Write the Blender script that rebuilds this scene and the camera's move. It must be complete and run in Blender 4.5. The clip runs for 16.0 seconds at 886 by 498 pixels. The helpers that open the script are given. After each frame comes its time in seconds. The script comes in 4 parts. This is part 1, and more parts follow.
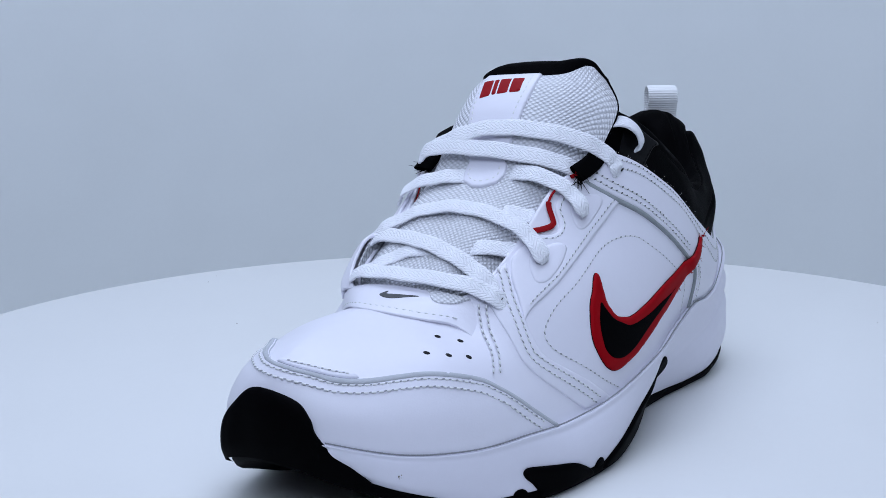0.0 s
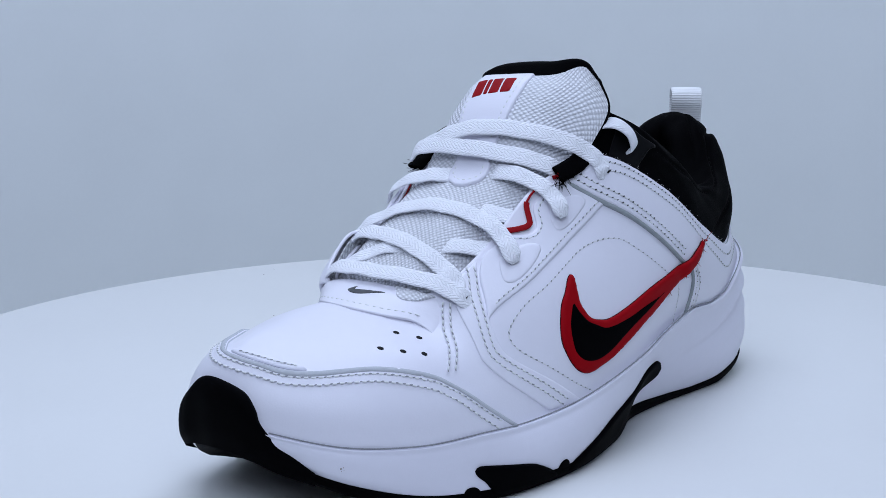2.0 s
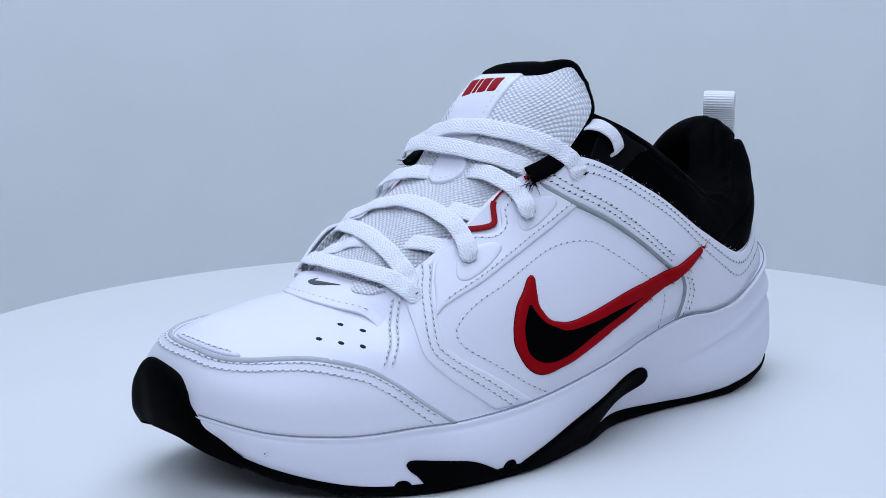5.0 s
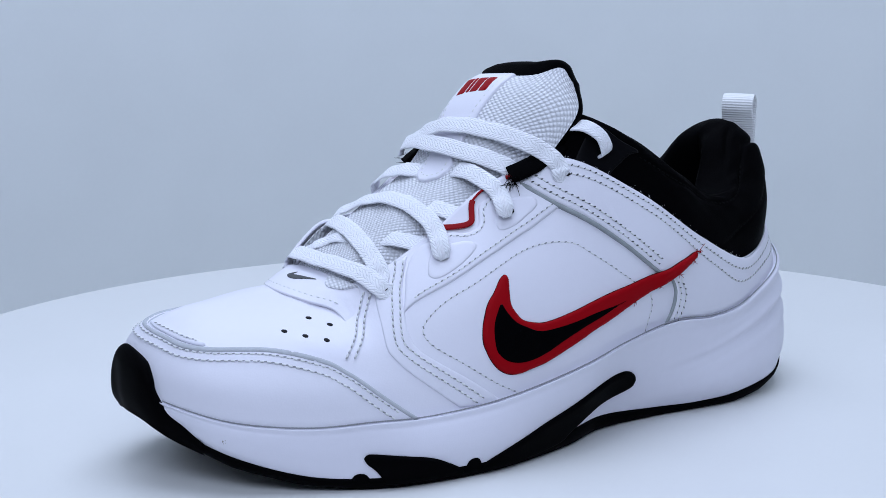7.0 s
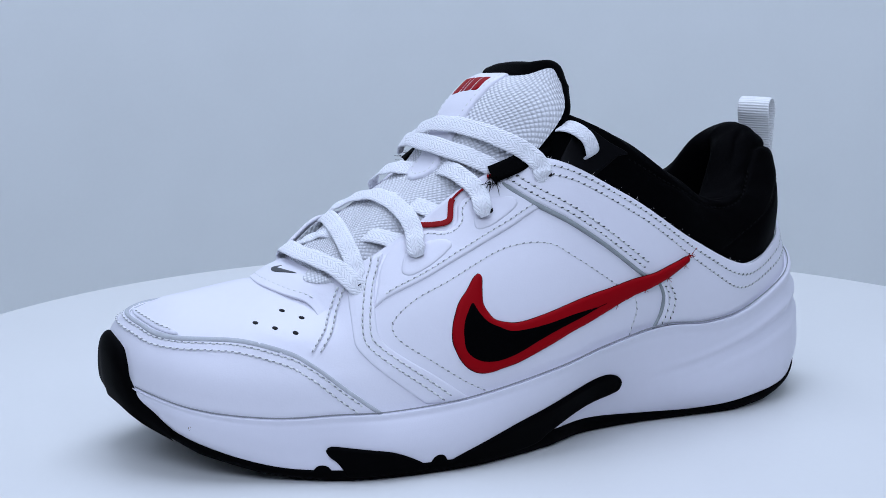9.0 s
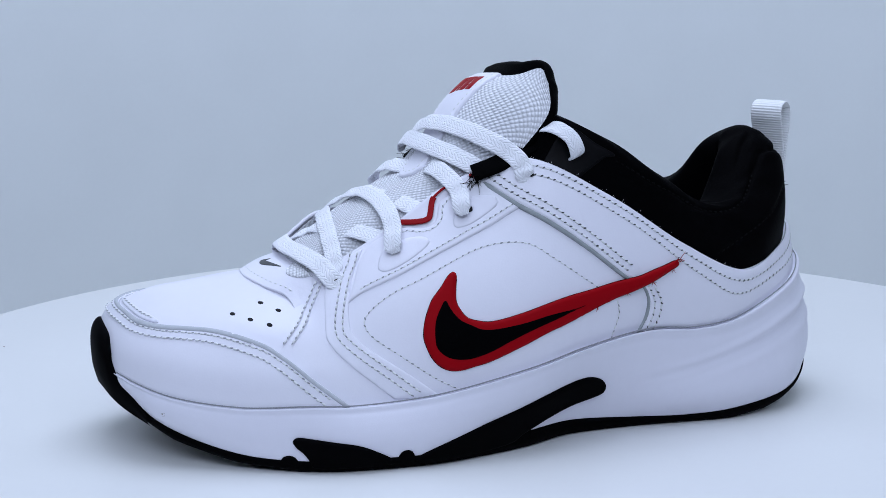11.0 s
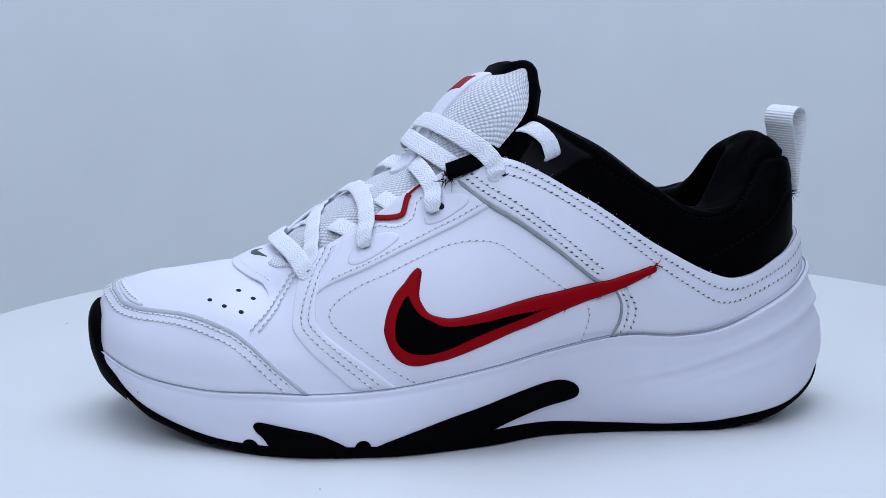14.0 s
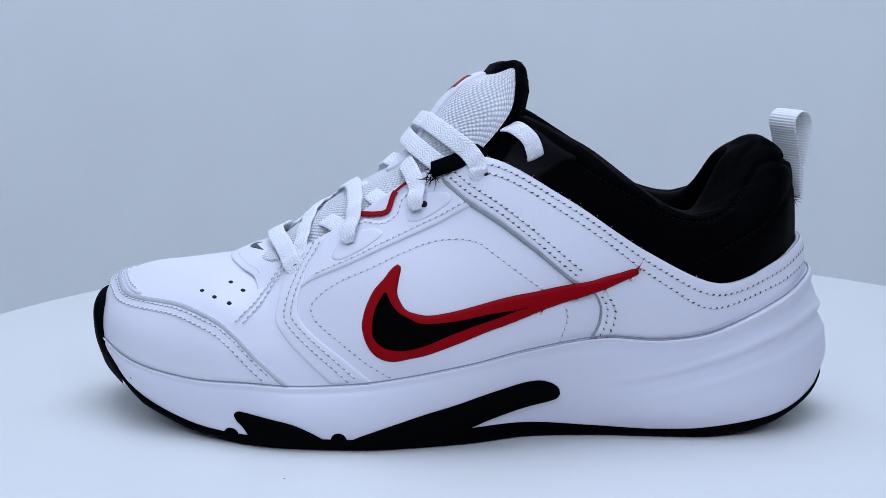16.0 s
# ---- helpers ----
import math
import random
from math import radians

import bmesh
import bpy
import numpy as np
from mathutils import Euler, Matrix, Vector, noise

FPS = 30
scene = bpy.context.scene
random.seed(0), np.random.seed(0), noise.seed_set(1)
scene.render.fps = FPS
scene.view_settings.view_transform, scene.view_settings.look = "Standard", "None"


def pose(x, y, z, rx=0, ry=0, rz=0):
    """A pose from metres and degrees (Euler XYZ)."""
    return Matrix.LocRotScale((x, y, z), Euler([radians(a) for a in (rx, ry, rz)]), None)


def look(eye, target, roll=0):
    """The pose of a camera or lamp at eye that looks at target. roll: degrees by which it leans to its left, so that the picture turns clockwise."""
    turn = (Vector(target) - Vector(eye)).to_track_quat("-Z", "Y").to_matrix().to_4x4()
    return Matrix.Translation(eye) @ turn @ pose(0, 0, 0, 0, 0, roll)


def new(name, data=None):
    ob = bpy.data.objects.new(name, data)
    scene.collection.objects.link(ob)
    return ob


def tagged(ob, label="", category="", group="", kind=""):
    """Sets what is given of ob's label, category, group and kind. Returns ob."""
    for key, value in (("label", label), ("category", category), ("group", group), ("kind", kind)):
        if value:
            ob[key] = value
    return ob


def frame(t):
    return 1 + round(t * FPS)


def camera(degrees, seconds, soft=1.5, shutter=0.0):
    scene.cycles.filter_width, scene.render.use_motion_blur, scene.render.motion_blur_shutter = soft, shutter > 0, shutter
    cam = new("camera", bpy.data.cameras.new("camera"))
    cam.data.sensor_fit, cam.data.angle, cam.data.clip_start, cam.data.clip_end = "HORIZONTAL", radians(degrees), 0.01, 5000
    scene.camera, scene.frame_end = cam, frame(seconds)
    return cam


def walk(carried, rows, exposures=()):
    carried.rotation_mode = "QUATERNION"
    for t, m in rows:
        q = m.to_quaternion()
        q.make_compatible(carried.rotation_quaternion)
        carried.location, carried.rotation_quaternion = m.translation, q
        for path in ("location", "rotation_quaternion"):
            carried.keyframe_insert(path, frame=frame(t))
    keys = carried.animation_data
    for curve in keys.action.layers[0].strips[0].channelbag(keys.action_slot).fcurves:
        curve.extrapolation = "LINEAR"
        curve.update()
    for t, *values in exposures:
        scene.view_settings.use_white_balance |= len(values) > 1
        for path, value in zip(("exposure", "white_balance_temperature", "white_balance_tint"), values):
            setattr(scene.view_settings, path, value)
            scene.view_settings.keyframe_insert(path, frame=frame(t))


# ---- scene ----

MM = 0.00095          # one design unit of the shoe, in metres
SPIN = [(k * 0.5, pose(0, 0, 0, 0, 0, 58.28 - 3.639 * k * 0.5)) for k in range(33)]

# camera: fixed on a tripod, a short telephoto just above the table
cam = camera(31.81, 16.0, soft=0.85)
EYE = (-34.0 * MM, -660.0 * MM, 202.0 * MM)
CAM_POSE = pose(*EYE, 90 - 11.615, 0, 0)
walk(cam, [(0.0, CAM_POSE), (16.0, CAM_POSE)], exposures=[(0.0, -0.09, 6500, 10), (1.0, -0.1, 6500, 10), (2.0, -0.12, 6500, 10), (3.0, -0.01, 6500, 10), (4.0, 0.02, 6500, 10), (6.5, 0.0, 6500, 10), (16.0, -0.01, 6500, 10)])

# ---- light ----
world = bpy.data.worlds.new("world")
scene.world = world
world.use_nodes = True
world.node_tree.nodes["Background"].inputs[0].default_value = (0.55, 0.62, 0.75, 1)
world.node_tree.nodes["Background"].inputs[1].default_value = 0.08


def area(name, loc, target, sx, sy, power, colour):
    data = bpy.data.lights.new(name, "AREA")
    data.shape, data.size, data.size_y, data.energy, data.color = "RECTANGLE", sx, sy, power, colour
    ob = new(name, data)
    ob.matrix_world = look(loc, target)
    return ob


area("tent_light", (-0.03, 0.08, 0.88), (-0.03, 0.08, 0), 0.74, 0.75, 6.8, (0.665, 0.77, 1.0))
# unseen fill lamp added above and behind the camera to brighten the shoe's sides
area("front_fill", (-0.07, -0.80, 0.74), (0, -0.05, 0.05), 1.2, 0.45, 6.5, (0.665, 0.77, 1.0))

from mathutils.geometry import delaunay_2d_cdt


# ---- materials ----
def material(name, colour, rough=0.5, metal=0.0, grain=0.0, grain_scale=300.0, bump=0.0, bump_scale=900.0, coat=0.0, spec=0.5, stain=0.0, sheen=0.0):
    m = bpy.data.materials.new(name)
    m.use_nodes = True
    nt = m.node_tree
    b = nt.nodes["Principled BSDF"]
    b.inputs["Base Color"].default_value = (*colour, 1)
    b.inputs["Roughness"].default_value = rough
    b.inputs["Metallic"].default_value = metal
    b.inputs["Specular IOR Level"].default_value = spec
    b.inputs["Coat Weight"].default_value = coat
    b.inputs["Sheen Weight"].default_value = sheen
    tc = nt.nodes.new("ShaderNodeTexCoord")
    if grain or stain:
        n = nt.nodes.new("ShaderNodeTexNoise")
        n.inputs["Scale"].default_value = grain_scale
        n.inputs["Detail"].default_value = 4
        n2 = nt.nodes.new("ShaderNodeTexNoise")
        n2.inputs["Scale"].default_value = 14
        n2.inputs["Detail"].default_value = 3
        nt.links.new(tc.outputs["Object"], n.inputs["Vector"])
        nt.links.new(tc.outputs["Object"], n2.inputs["Vector"])
        r = nt.nodes.new("ShaderNodeMapRange")
        r.inputs["To Min"].default_value, r.inputs["To Max"].default_value = 1 - grain, 1 + grain
        r2 = nt.nodes.new("ShaderNodeMapRange")
        r2.inputs["To Min"].default_value, r2.inputs["To Max"].default_value = 1 - stain, 1 + stain
        nt.links.new(n.outputs["Fac"], r.inputs["Value"])
        nt.links.new(n2.outputs["Fac"], r2.inputs["Value"])
        mu = nt.nodes.new("ShaderNodeMath")
        mu.operation = "MULTIPLY"
        nt.links.new(r.outputs[0], mu.inputs[0])
        nt.links.new(r2.outputs[0], mu.inputs[1])
        mix = nt.nodes.new("ShaderNodeVectorMath")
        mix.operation = "SCALE"
        mix.inputs[0].default_value = colour
        nt.links.new(mu.outputs[0], mix.inputs["Scale"])
        nt.links.new(mix.outputs[0], b.inputs["Base Color"])
    if bump:
        n = nt.nodes.new("ShaderNodeTexNoise")
        n.inputs["Scale"].default_value = bump_scale
        n.inputs["Detail"].default_value = 5
        nt.links.new(tc.outputs["Object"], n.inputs["Vector"])
        bp = nt.nodes.new("ShaderNodeBump")
        bp.inputs["Strength"].default_value = bump
        bp.inputs["Distance"].default_value = 0.0004
        nt.links.new(n.outputs["Fac"], bp.inputs["Height"])
        nt.links.new(bp.outputs[0], b.inputs["Normal"])
    return m


M_LEATHER = material("white_leather", (0.80, 0.795, 0.875), 0.42, grain=0.015, bump=0.10, bump_scale=1500, stain=0.015)
M_FOAM = material("white_foam", (0.79, 0.785, 0.875), 0.5, grain=0.015, bump=0.10, bump_scale=2500, stain=0.02)
M_RUBBER = material("black_rubber", (0.0016, 0.0016, 0.002), 0.6, grain=0.2, bump=0.12, bump_scale=1200, spec=0.014)
M_BLACK_FABRIC = material("black_fabric", (0.0009, 0.0009, 0.0013), 0.62, grain=0.25, bump=0.4, bump_scale=1800, spec=0.016)
M_BLACK_LINING = material("black_lining", (0.002, 0.002, 0.0025), 0.9, grain=0.25, bump=0.3, bump_scale=2200, spec=0.08)
M_TABLE = material("white_tabletop", (0.755, 0.76, 0.75), 0.42, grain=0.01, stain=0.02)
M_TENT = material("pale_grey_cloth", (0.80, 0.825, 0.825), 0.9, grain=0.01, stain=0.03)
M_ROOM = material("grey_room_paint", (0.35, 0.37, 0.40), 0.9, grain=0.02, stain=0.04)


def woven(name, colour, su, sv, depth, rough=0.8, kind="knit", dark=0.25):
    """A textile: relief and a little painted groove shade (dark) of the yarn follow the sheet's own UV, which is in
    millimetres.
    """
    m = material(name, colour, rough, bump=0.0, grain=0.02, grain_scale=900)
    nt = m.node_tree
    b = nt.nodes["Principled BSDF"]
    uv = nt.nodes.new("ShaderNodeUVMap")
    mp = nt.nodes.new("ShaderNodeMapping")
    mp.inputs["Scale"].default_value = (su, sv, 1)
    nt.links.new(uv.outputs[0], mp.inputs["Vector"])
    if kind == "knit":
        mp.inputs["Rotation"].default_value = (0, 0, radians(45))
        t = nt.nodes.new("ShaderNodeTexVoronoi")
        t.inputs["Scale"].default_value = 1.0
        t.inputs["Randomness"].default_value = 0.12
        out = t.outputs["Distance"]
        lo, hi = 0.62, 0.1
    elif kind == "braid":
        t = nt.nodes.new("ShaderNodeTexBrick")
        t.inputs["Scale"].default_value = 1.0
        t.inputs["Mortar Size"].default_value = 0.16
        t.inputs["Mortar Smooth"].default_value = 1.0
        t.inputs["Brick Width"].default_value = 1.0
        t.inputs["Row Height"].default_value = 0.5
        sx = nt.nodes.new("ShaderNodeSeparateXYZ")
        ab = nt.nodes.new("ShaderNodeMath")
        ab.operation = "PINGPONG"
        ab.inputs[1].default_value = 1.0
        ad = nt.nodes.new("ShaderNodeMath")
        ad.operation = "ADD"
        cx = nt.nodes.new("ShaderNodeCombineXYZ")
        nt.links.new(mp.outputs[0], sx.inputs[0])
        nt.links.new(sx.outputs[1], ab.inputs[0])
        nt.links.new(ab.outputs[0], ad.inputs[1])
        nt.links.new(sx.outputs[0], ad.inputs[0])
        nt.links.new(sx.outputs[1], cx.inputs[0])
        nt.links.new(ad.outputs[0], cx.inputs[1])
        nt.links.new(cx.outputs[0], t.inputs["Vector"])
        out = t.outputs["Fac"]
        lo, hi = 1.0, 0.0
    else:
        t = nt.nodes.new("ShaderNodeTexWave")
        t.inputs["Scale"].default_value = 1.0
        out = t.outputs["Fac"]
        lo, hi = 0.0, 1.0
    if kind != "braid":
        nt.links.new(mp.outputs[0], t.inputs["Vector"])
    r = nt.nodes.new("ShaderNodeMapRange")
    r.inputs["From Min"].default_value, r.inputs["From Max"].default_value = lo, hi
    nt.links.new(out, r.inputs["Value"])
    bp = nt.nodes.new("ShaderNodeBump")
    bp.inputs["Strength"].default_value = 1.0
    bp.inputs["Distance"].default_value = depth
    nt.links.new(r.outputs[0], bp.inputs["Height"])
    nt.links.new(bp.outputs[0], b.inputs["Normal"])
    # shade between the yarns, put into the base colour: low relief is darker
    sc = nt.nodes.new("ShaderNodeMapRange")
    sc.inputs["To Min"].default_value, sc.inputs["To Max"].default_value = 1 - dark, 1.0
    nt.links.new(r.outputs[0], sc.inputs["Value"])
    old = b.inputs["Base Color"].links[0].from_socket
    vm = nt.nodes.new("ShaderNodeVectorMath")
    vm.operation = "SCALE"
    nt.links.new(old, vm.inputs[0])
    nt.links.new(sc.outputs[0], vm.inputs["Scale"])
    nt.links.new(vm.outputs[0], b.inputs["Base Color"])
    return m


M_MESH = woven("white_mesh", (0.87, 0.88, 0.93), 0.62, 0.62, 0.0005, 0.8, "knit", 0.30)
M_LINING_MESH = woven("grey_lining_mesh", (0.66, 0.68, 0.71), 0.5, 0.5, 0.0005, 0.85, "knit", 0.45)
M_LACE = woven("white_lace", (0.88, 0.89, 0.94), 0.29, 0.37, 0.00017, 0.85, "braid", 0.03)
M_TAPE = woven("white_ribbed_tape", (0.84, 0.85, 0.86), 0.28, 0.0, 0.00015, 0.7, "rib", 0.07)
M_RED = woven("red_satin_thread", (0.38, 0.002, 0.007), 0.0, 0.5, 0.0001, 0.6, "rib", 0.2)
M_RED.node_tree.nodes["Principled BSDF"].inputs["Specular IOR Level"].default_value = 0.05
M_EDGE = material("grey_cut_leather_edge", (0.30, 0.33, 0.34), 0.9, grain=0.2, bump=0.4, bump_scale=1500)
M_SUEDE = material("pale_grey_raw_leather", (0.50, 0.52, 0.56), 0.85, grain=0.12, bump=0.4, bump_scale=1500)
M_THREAD = material("white_thread", (0.76, 0.77, 0.78), 0.7, grain=0.05)
# for needle holes, and for the painted shadow gap above the midsole
M_HOLE_GAP = material("grey_hole_and_gap_shade", (0.27, 0.28, 0.30), 0.9, grain=0.1)
M_BLACK_THREAD = material("black_thread", (0.0035, 0.0035, 0.004), 0.8, grain=0.3, spec=0.06)
M_EDGE_SHADOW = material("dark_red_edge_shadow", (0.035, 0.003, 0.006), 0.8, grain=0.3, spec=0.1)
M_HOLE_DARK = material("dark_needle_hole", (0.06, 0.063, 0.066), 0.9, grain=0.1)
M_SATIN = material("black_satin_leather", (0.004, 0.004, 0.005), 0.34, grain=0.2, bump=0.15, bump_scale=900, spec=0.05)
M_SCUFF = material("brown_scuff", (0.30, 0.26, 0.24), 0.8, grain=0.3)
M_VOID = material("black_hole_depth", (0.006, 0.006, 0.007), 0.9, grain=0.1)
M_RED_PAINT = material("red_print", (0.29, 0.004, 0.008), 0.5, grain=0.08, spec=0.1)
M_GREY_PRINT = material("dark_grey_print", (0.05, 0.055, 0.06), 0.5, grain=0.08)


# ---- mesh helpers ----
def mesh_object(name, verts, faces, mat, parent=None, smooth=True):
    me = bpy.data.meshes.new(name)
    me.from_pydata([tuple(float(c) for c in v) for v in verts], [], [tuple(int(i) for i in f) for f in faces])
    me.validate()
    bm = bmesh.new()
    bm.from_mesh(me)
    bmesh.ops.recalc_face_normals(bm, faces=bm.faces)
    bm.to_mesh(me)
    bm.free()
    me.materials.append(mat)
    if smooth:
        me.polygons.foreach_set("use_smooth", [True] * len(me.polygons))
    ob = new(name, me)
    ob.parent = parent
    return ob


def part(name, verts, faces, mat, parent, label="", smooth=True):
    ob = mesh_object(name, np.asarray(verts) * MM, faces, mat, parent, smooth)
    return tagged(ob, label) if label else ob


def grid_faces(nu, nv, close_u=False, close_v=False):
    f = []
    for i in range(nu if close_u else nu - 1):
        for j in range(nv if close_v else nv - 1):
            i2, j2 = (i + 1) % nu, (j + 1) % nv
            f.append((i * nv + j, i2 * nv + j, i2 * nv + j2, i * nv + j2))
    return f


# ---- shoe surfaces ----
def catmull(P, t, closed=False):
    """A smooth curve through the points P at the parameters t (in points)."""
    P, t = np.asarray(P, float), np.asarray(t, float)
    n = len(P)
    if closed:
        i = np.floor(t).astype(int)
        k = [(i + d) % n for d in (-1, 0, 1, 2)]
        p0, p1, p2, p3 = (P[j] for j in k)
    else:
        i = np.clip(np.floor(t).astype(int), 0, n - 2)
        ext = np.vstack([2 * P[0] - P[1], P, 2 * P[-1] - P[-2]])
        p0, p1, p2, p3 = (ext[i + d] for d in (0, 1, 2, 3))
    u = (t - i)[..., None]
    return 0.5 * (2 * p1 + (p2 - p0) * u + (2 * p0 - 5 * p1 + 4 * p2 - p3) * u ** 2 + (3 * p1 - p0 - 3 * p2 + p3) * u ** 3)


class Loft:
    """A smooth sheet over rails (curves with the same number of stations): a runs along them, h from the first rail (0) to the last (1)."""

    def __init__(self, rails, closed=False):
        self.rails, self.closed = np.asarray(rails, float), closed

    def at(self, a, h):
        a, h = np.broadcast_arrays(np.asarray(a, float), np.asarray(h, float))
        R = np.stack([catmull(r, a, self.closed) for r in self.rails])
        m = len(R)
        s = np.clip(h, -0.2, 1.2) * (m - 1)
        i = np.clip(np.floor(s).astype(int), 0, m - 2)
        last = 2 * R[-1:] - R[-2:-1]
        if self.cap:
            n = self.rails.shape[1]
            d = np.minimum(np.mod(a, n), n - np.mod(a, n))
            w = np.clip((self.cap - d) / 0.7, 0, 1)[..., None]
            last = last * (1 - w) + catmull(self.rails[-2], -a, True)[None] * w
        ext = np.concatenate([2 * R[:1] - R[1:2], R, last])
        idx = np.indices(i.shape)
        p0, p1, p2, p3 = (ext[(i + d, *idx)] for d in (0, 1, 2, 3))
        u = (s - i)[..., None]
        return 0.5 * (2 * p1 + (p2 - p0) * u + (2 * p0 - 5 * p1 + 4 * p2 - p3) * u ** 2 + (3 * p1 - p0 - 3 * p2 + p3) * u ** 3)

    def normal(self, a, h):
        e = 1e-3
        n = np.cross(self.at(np.asarray(a) + e, h) - self.at(np.asarray(a) - e, h), self.at(a, np.asarray(h) + e) - self.at(a, np.asarray(h) - e))
        n /= np.linalg.norm(n, axis=-1, keepdims=True) + 1e-12
        return self.sign * n

    sign = 1.0
    cap = 0.0         # stations round the toe over which the sheet closes smoothly across its last rail

    def off(self, a, h, d):
        return self.at(a, h) + self.normal(a, h) * np.asarray(d)[..., None]


def mirrored(rail, centre):
    """Closes a lateral rail over the medial side: mirrored about the centre line y = centre(station)."""
    rail = [tuple(p) for p in rail]
    back = [(x, 2 * c - y, z) for (x, y, z), c in zip(rail, centre)]
    return rail + back[-2:0:-1]


# stations run from the toe along the outer side to the back of the heel
CENTRE = [-0.5, -2.4, -5.6, -10, -13, -16, -18, -19, -20, -20, -20, -19, -18, -17, -17]
UP0 = [(-181, 0, 33), (-176, -22, 32), (-160, -42, 27), (-135, -56, 25), (-112, -64, 24), (-90, -69, 24), (-60, -73, 27), (-25, -74, 34),
       (0, -71, 40), (28, -67, 44), (52, -63, 42), (74, -58, 44), (98.5, -50, 54), (112, -34, 60), (117, -17, 62)]
UP1 = [(-180, 0, 44), (-174, -22, 43), (-158, -39, 41), (-133, -53, 39), (-111, -59, 40), (-92, -62, 42), (-61, -69, 48), (-28, -71, 57),
       (-3, -71, 64), (26, -69, 62), (52, -64, 52), (75, -58.6, 51), (98.3, -48.6, 59), (112, -33, 65), (116, -17, 67)]
UP2 = [(-175, 0, 54), (-167, -17, 54), (-151, -29, 54), (-130, -40.4, 54.8), (-110, -46.2, 54.6), (-95, -51, 59), (-64, -58, 71), (-34, -60, 81),
       (-8, -63, 88), (22, -66, 78), (52, -63, 62), (76, -58, 57), (99, -46, 64), (112, -31, 70), (116, -17, 72)]
UP3 = [(-164, -1, 60), (-156, -2, 62), (-146, -3, 63), (-130, -4, 65), (-113, -9.5, 68), (-101, -32, 70), (-74, -38, 85), (-46, -40, 104),
       (-18, -50, 114), (14, -59, 99), (46, -61, 78), (76, -57, 64), (99, -45, 70), (112, -29, 75), (115, -17, 77)]
TOPC = [-1, -2, -3, -4, -8, -8, -9, -9, -12, -18, -19, -19, -18, -17, -17]
UPPER = Loft([mirrored(UP0, CENTRE), mirrored(UP1, CENTRE), mirrored(UP2, [(a + b) / 2 for a, b in zip(CENTRE, TOPC)]), mirrored(UP3, TOPC)], True)
UPPER.cap = 4.3

# sole: bottom edge to top edge
SO0 = [(-181, 0, 27), (-174, -22, 23), (-159, -42, 14), (-136, -57, 6.5), (-112, -68.5, 4.6), (-90, -74, 5), (-60, -75, 5), (-25, -68, 7),
       (0, -58, 6.6), (28, -56, 4.6), (52, -57.5, 3.6), (75, -58.5, 4.8), (101.5, -52.5, 8.5), (119, -36.5, 14.5), (126.5, -17, 20)]
SO1 = [(-181.5, 0, 30), (-175, -22, 26), (-162, -43, 18), (-137, -57.5, 11.7), (-112, -68, 10.4), (-90, -75, 12), (-60, -77, 13), (-25, -70, 14.8),
       (0, -61, 15.4), (28, -60, 13.6), (52, -62.5, 13), (75, -62.5, 15), (103, -54.5, 19.5), (121, -37, 25), (129, -17, 29)]
SO2 = [(-181.5, 0, 33), (-177, -22.8, 29), (-162, -44, 23), (-137, -58, 17.8), (-112, -67.5, 17.5), (-90, -74, 18), (-60, -77, 20), (-25, -74.5, 25),
       (0, -68, 28.6), (28, -65.5, 29.7), (52, -64, 28), (75, -61.5, 29), (101.5, -53.8, 36), (119, -36.5, 42), (126, -17, 43)]
SO3 = [(-180.5, 0, 35), (-178, -22, 33), (-161, -43.5, 27.5), (-136, -57.5, 24.5), (-112, -66, 25), (-90, -71, 25), (-60, -75, 28), (-25, -76, 35), (0, -73.6, 41), (28, -69.6, 45), (52, -65.6, 43), (74, -61.1, 45), (99.5, -52.9, 55), (114, -36.6, 61), (120, -17, 63)]
SOLE = Loft([mirrored(r, CENTRE) for r in (SO0, SO1, SO2, SO3)], True)

# padded collar, from under the leather edge over the roll into the shoe
CO0 = [(-22, -46, 106), (-10, -53, 106), (12, -58, 97), (36, -60, 81), (56, -59, 68), (73, -56, 61), (88.1, -51.2, 61), (102, -42, 67.1), (110.7, -28.9, 72), (113.9, -17, 74)]
CO1 = [(-14.1, -47, 116.8), (-3.1, -51.5, 113.8), (17.9, -56.8, 104.8), (37.9, -60, 91.8), (56.8, -58.1, 81.9), (73.8, -55.4, 77), (90.2, -52.4, 80.3), (103.9, -41.5, 87.3), (110.4, -28.2, 91.7), (112.9, -16.3, 92.5)]
CO2 = [(-8.4, -46.4, 128), (2.6, -49.6, 124.7), (21.7, -54.2, 114.6), (40.6, -56, 102.1), (57.3, -54, 91.7), (73.4, -51.9, 89.9), (88, -45.2, 95.4), (101.7, -37.4, 105.5), (107.5, -27.1, 108.7), (108.5, -17.1, 109.1)]
CO3 = [(-4.9, -43.8, 130.2), (4.6, -45.7, 126.2), (23.1, -47.6, 116.2), (41.7, -47.3, 103.1), (57.9, -47, 92.5), (70.1, -45.3, 91.3), (79.4, -40.5, 98.3), (88.3, -32.8, 111.3), (95.5, -25.7, 117.3), (96.3, -18.4, 118.6)]
CO4 = [(-2.8, -35.8, 126), (7, -37.6, 121.8), (25.6, -38.5, 112.6), (42.9, -38.9, 99.6), (56.7, -37.6, 90.6), (65.3, -35.3, 88.4), (71.8, -30.8, 95.3), (78.4, -26.6, 106.9), (82.9, -21, 110.9), (84.4, -17.7, 113.1)]
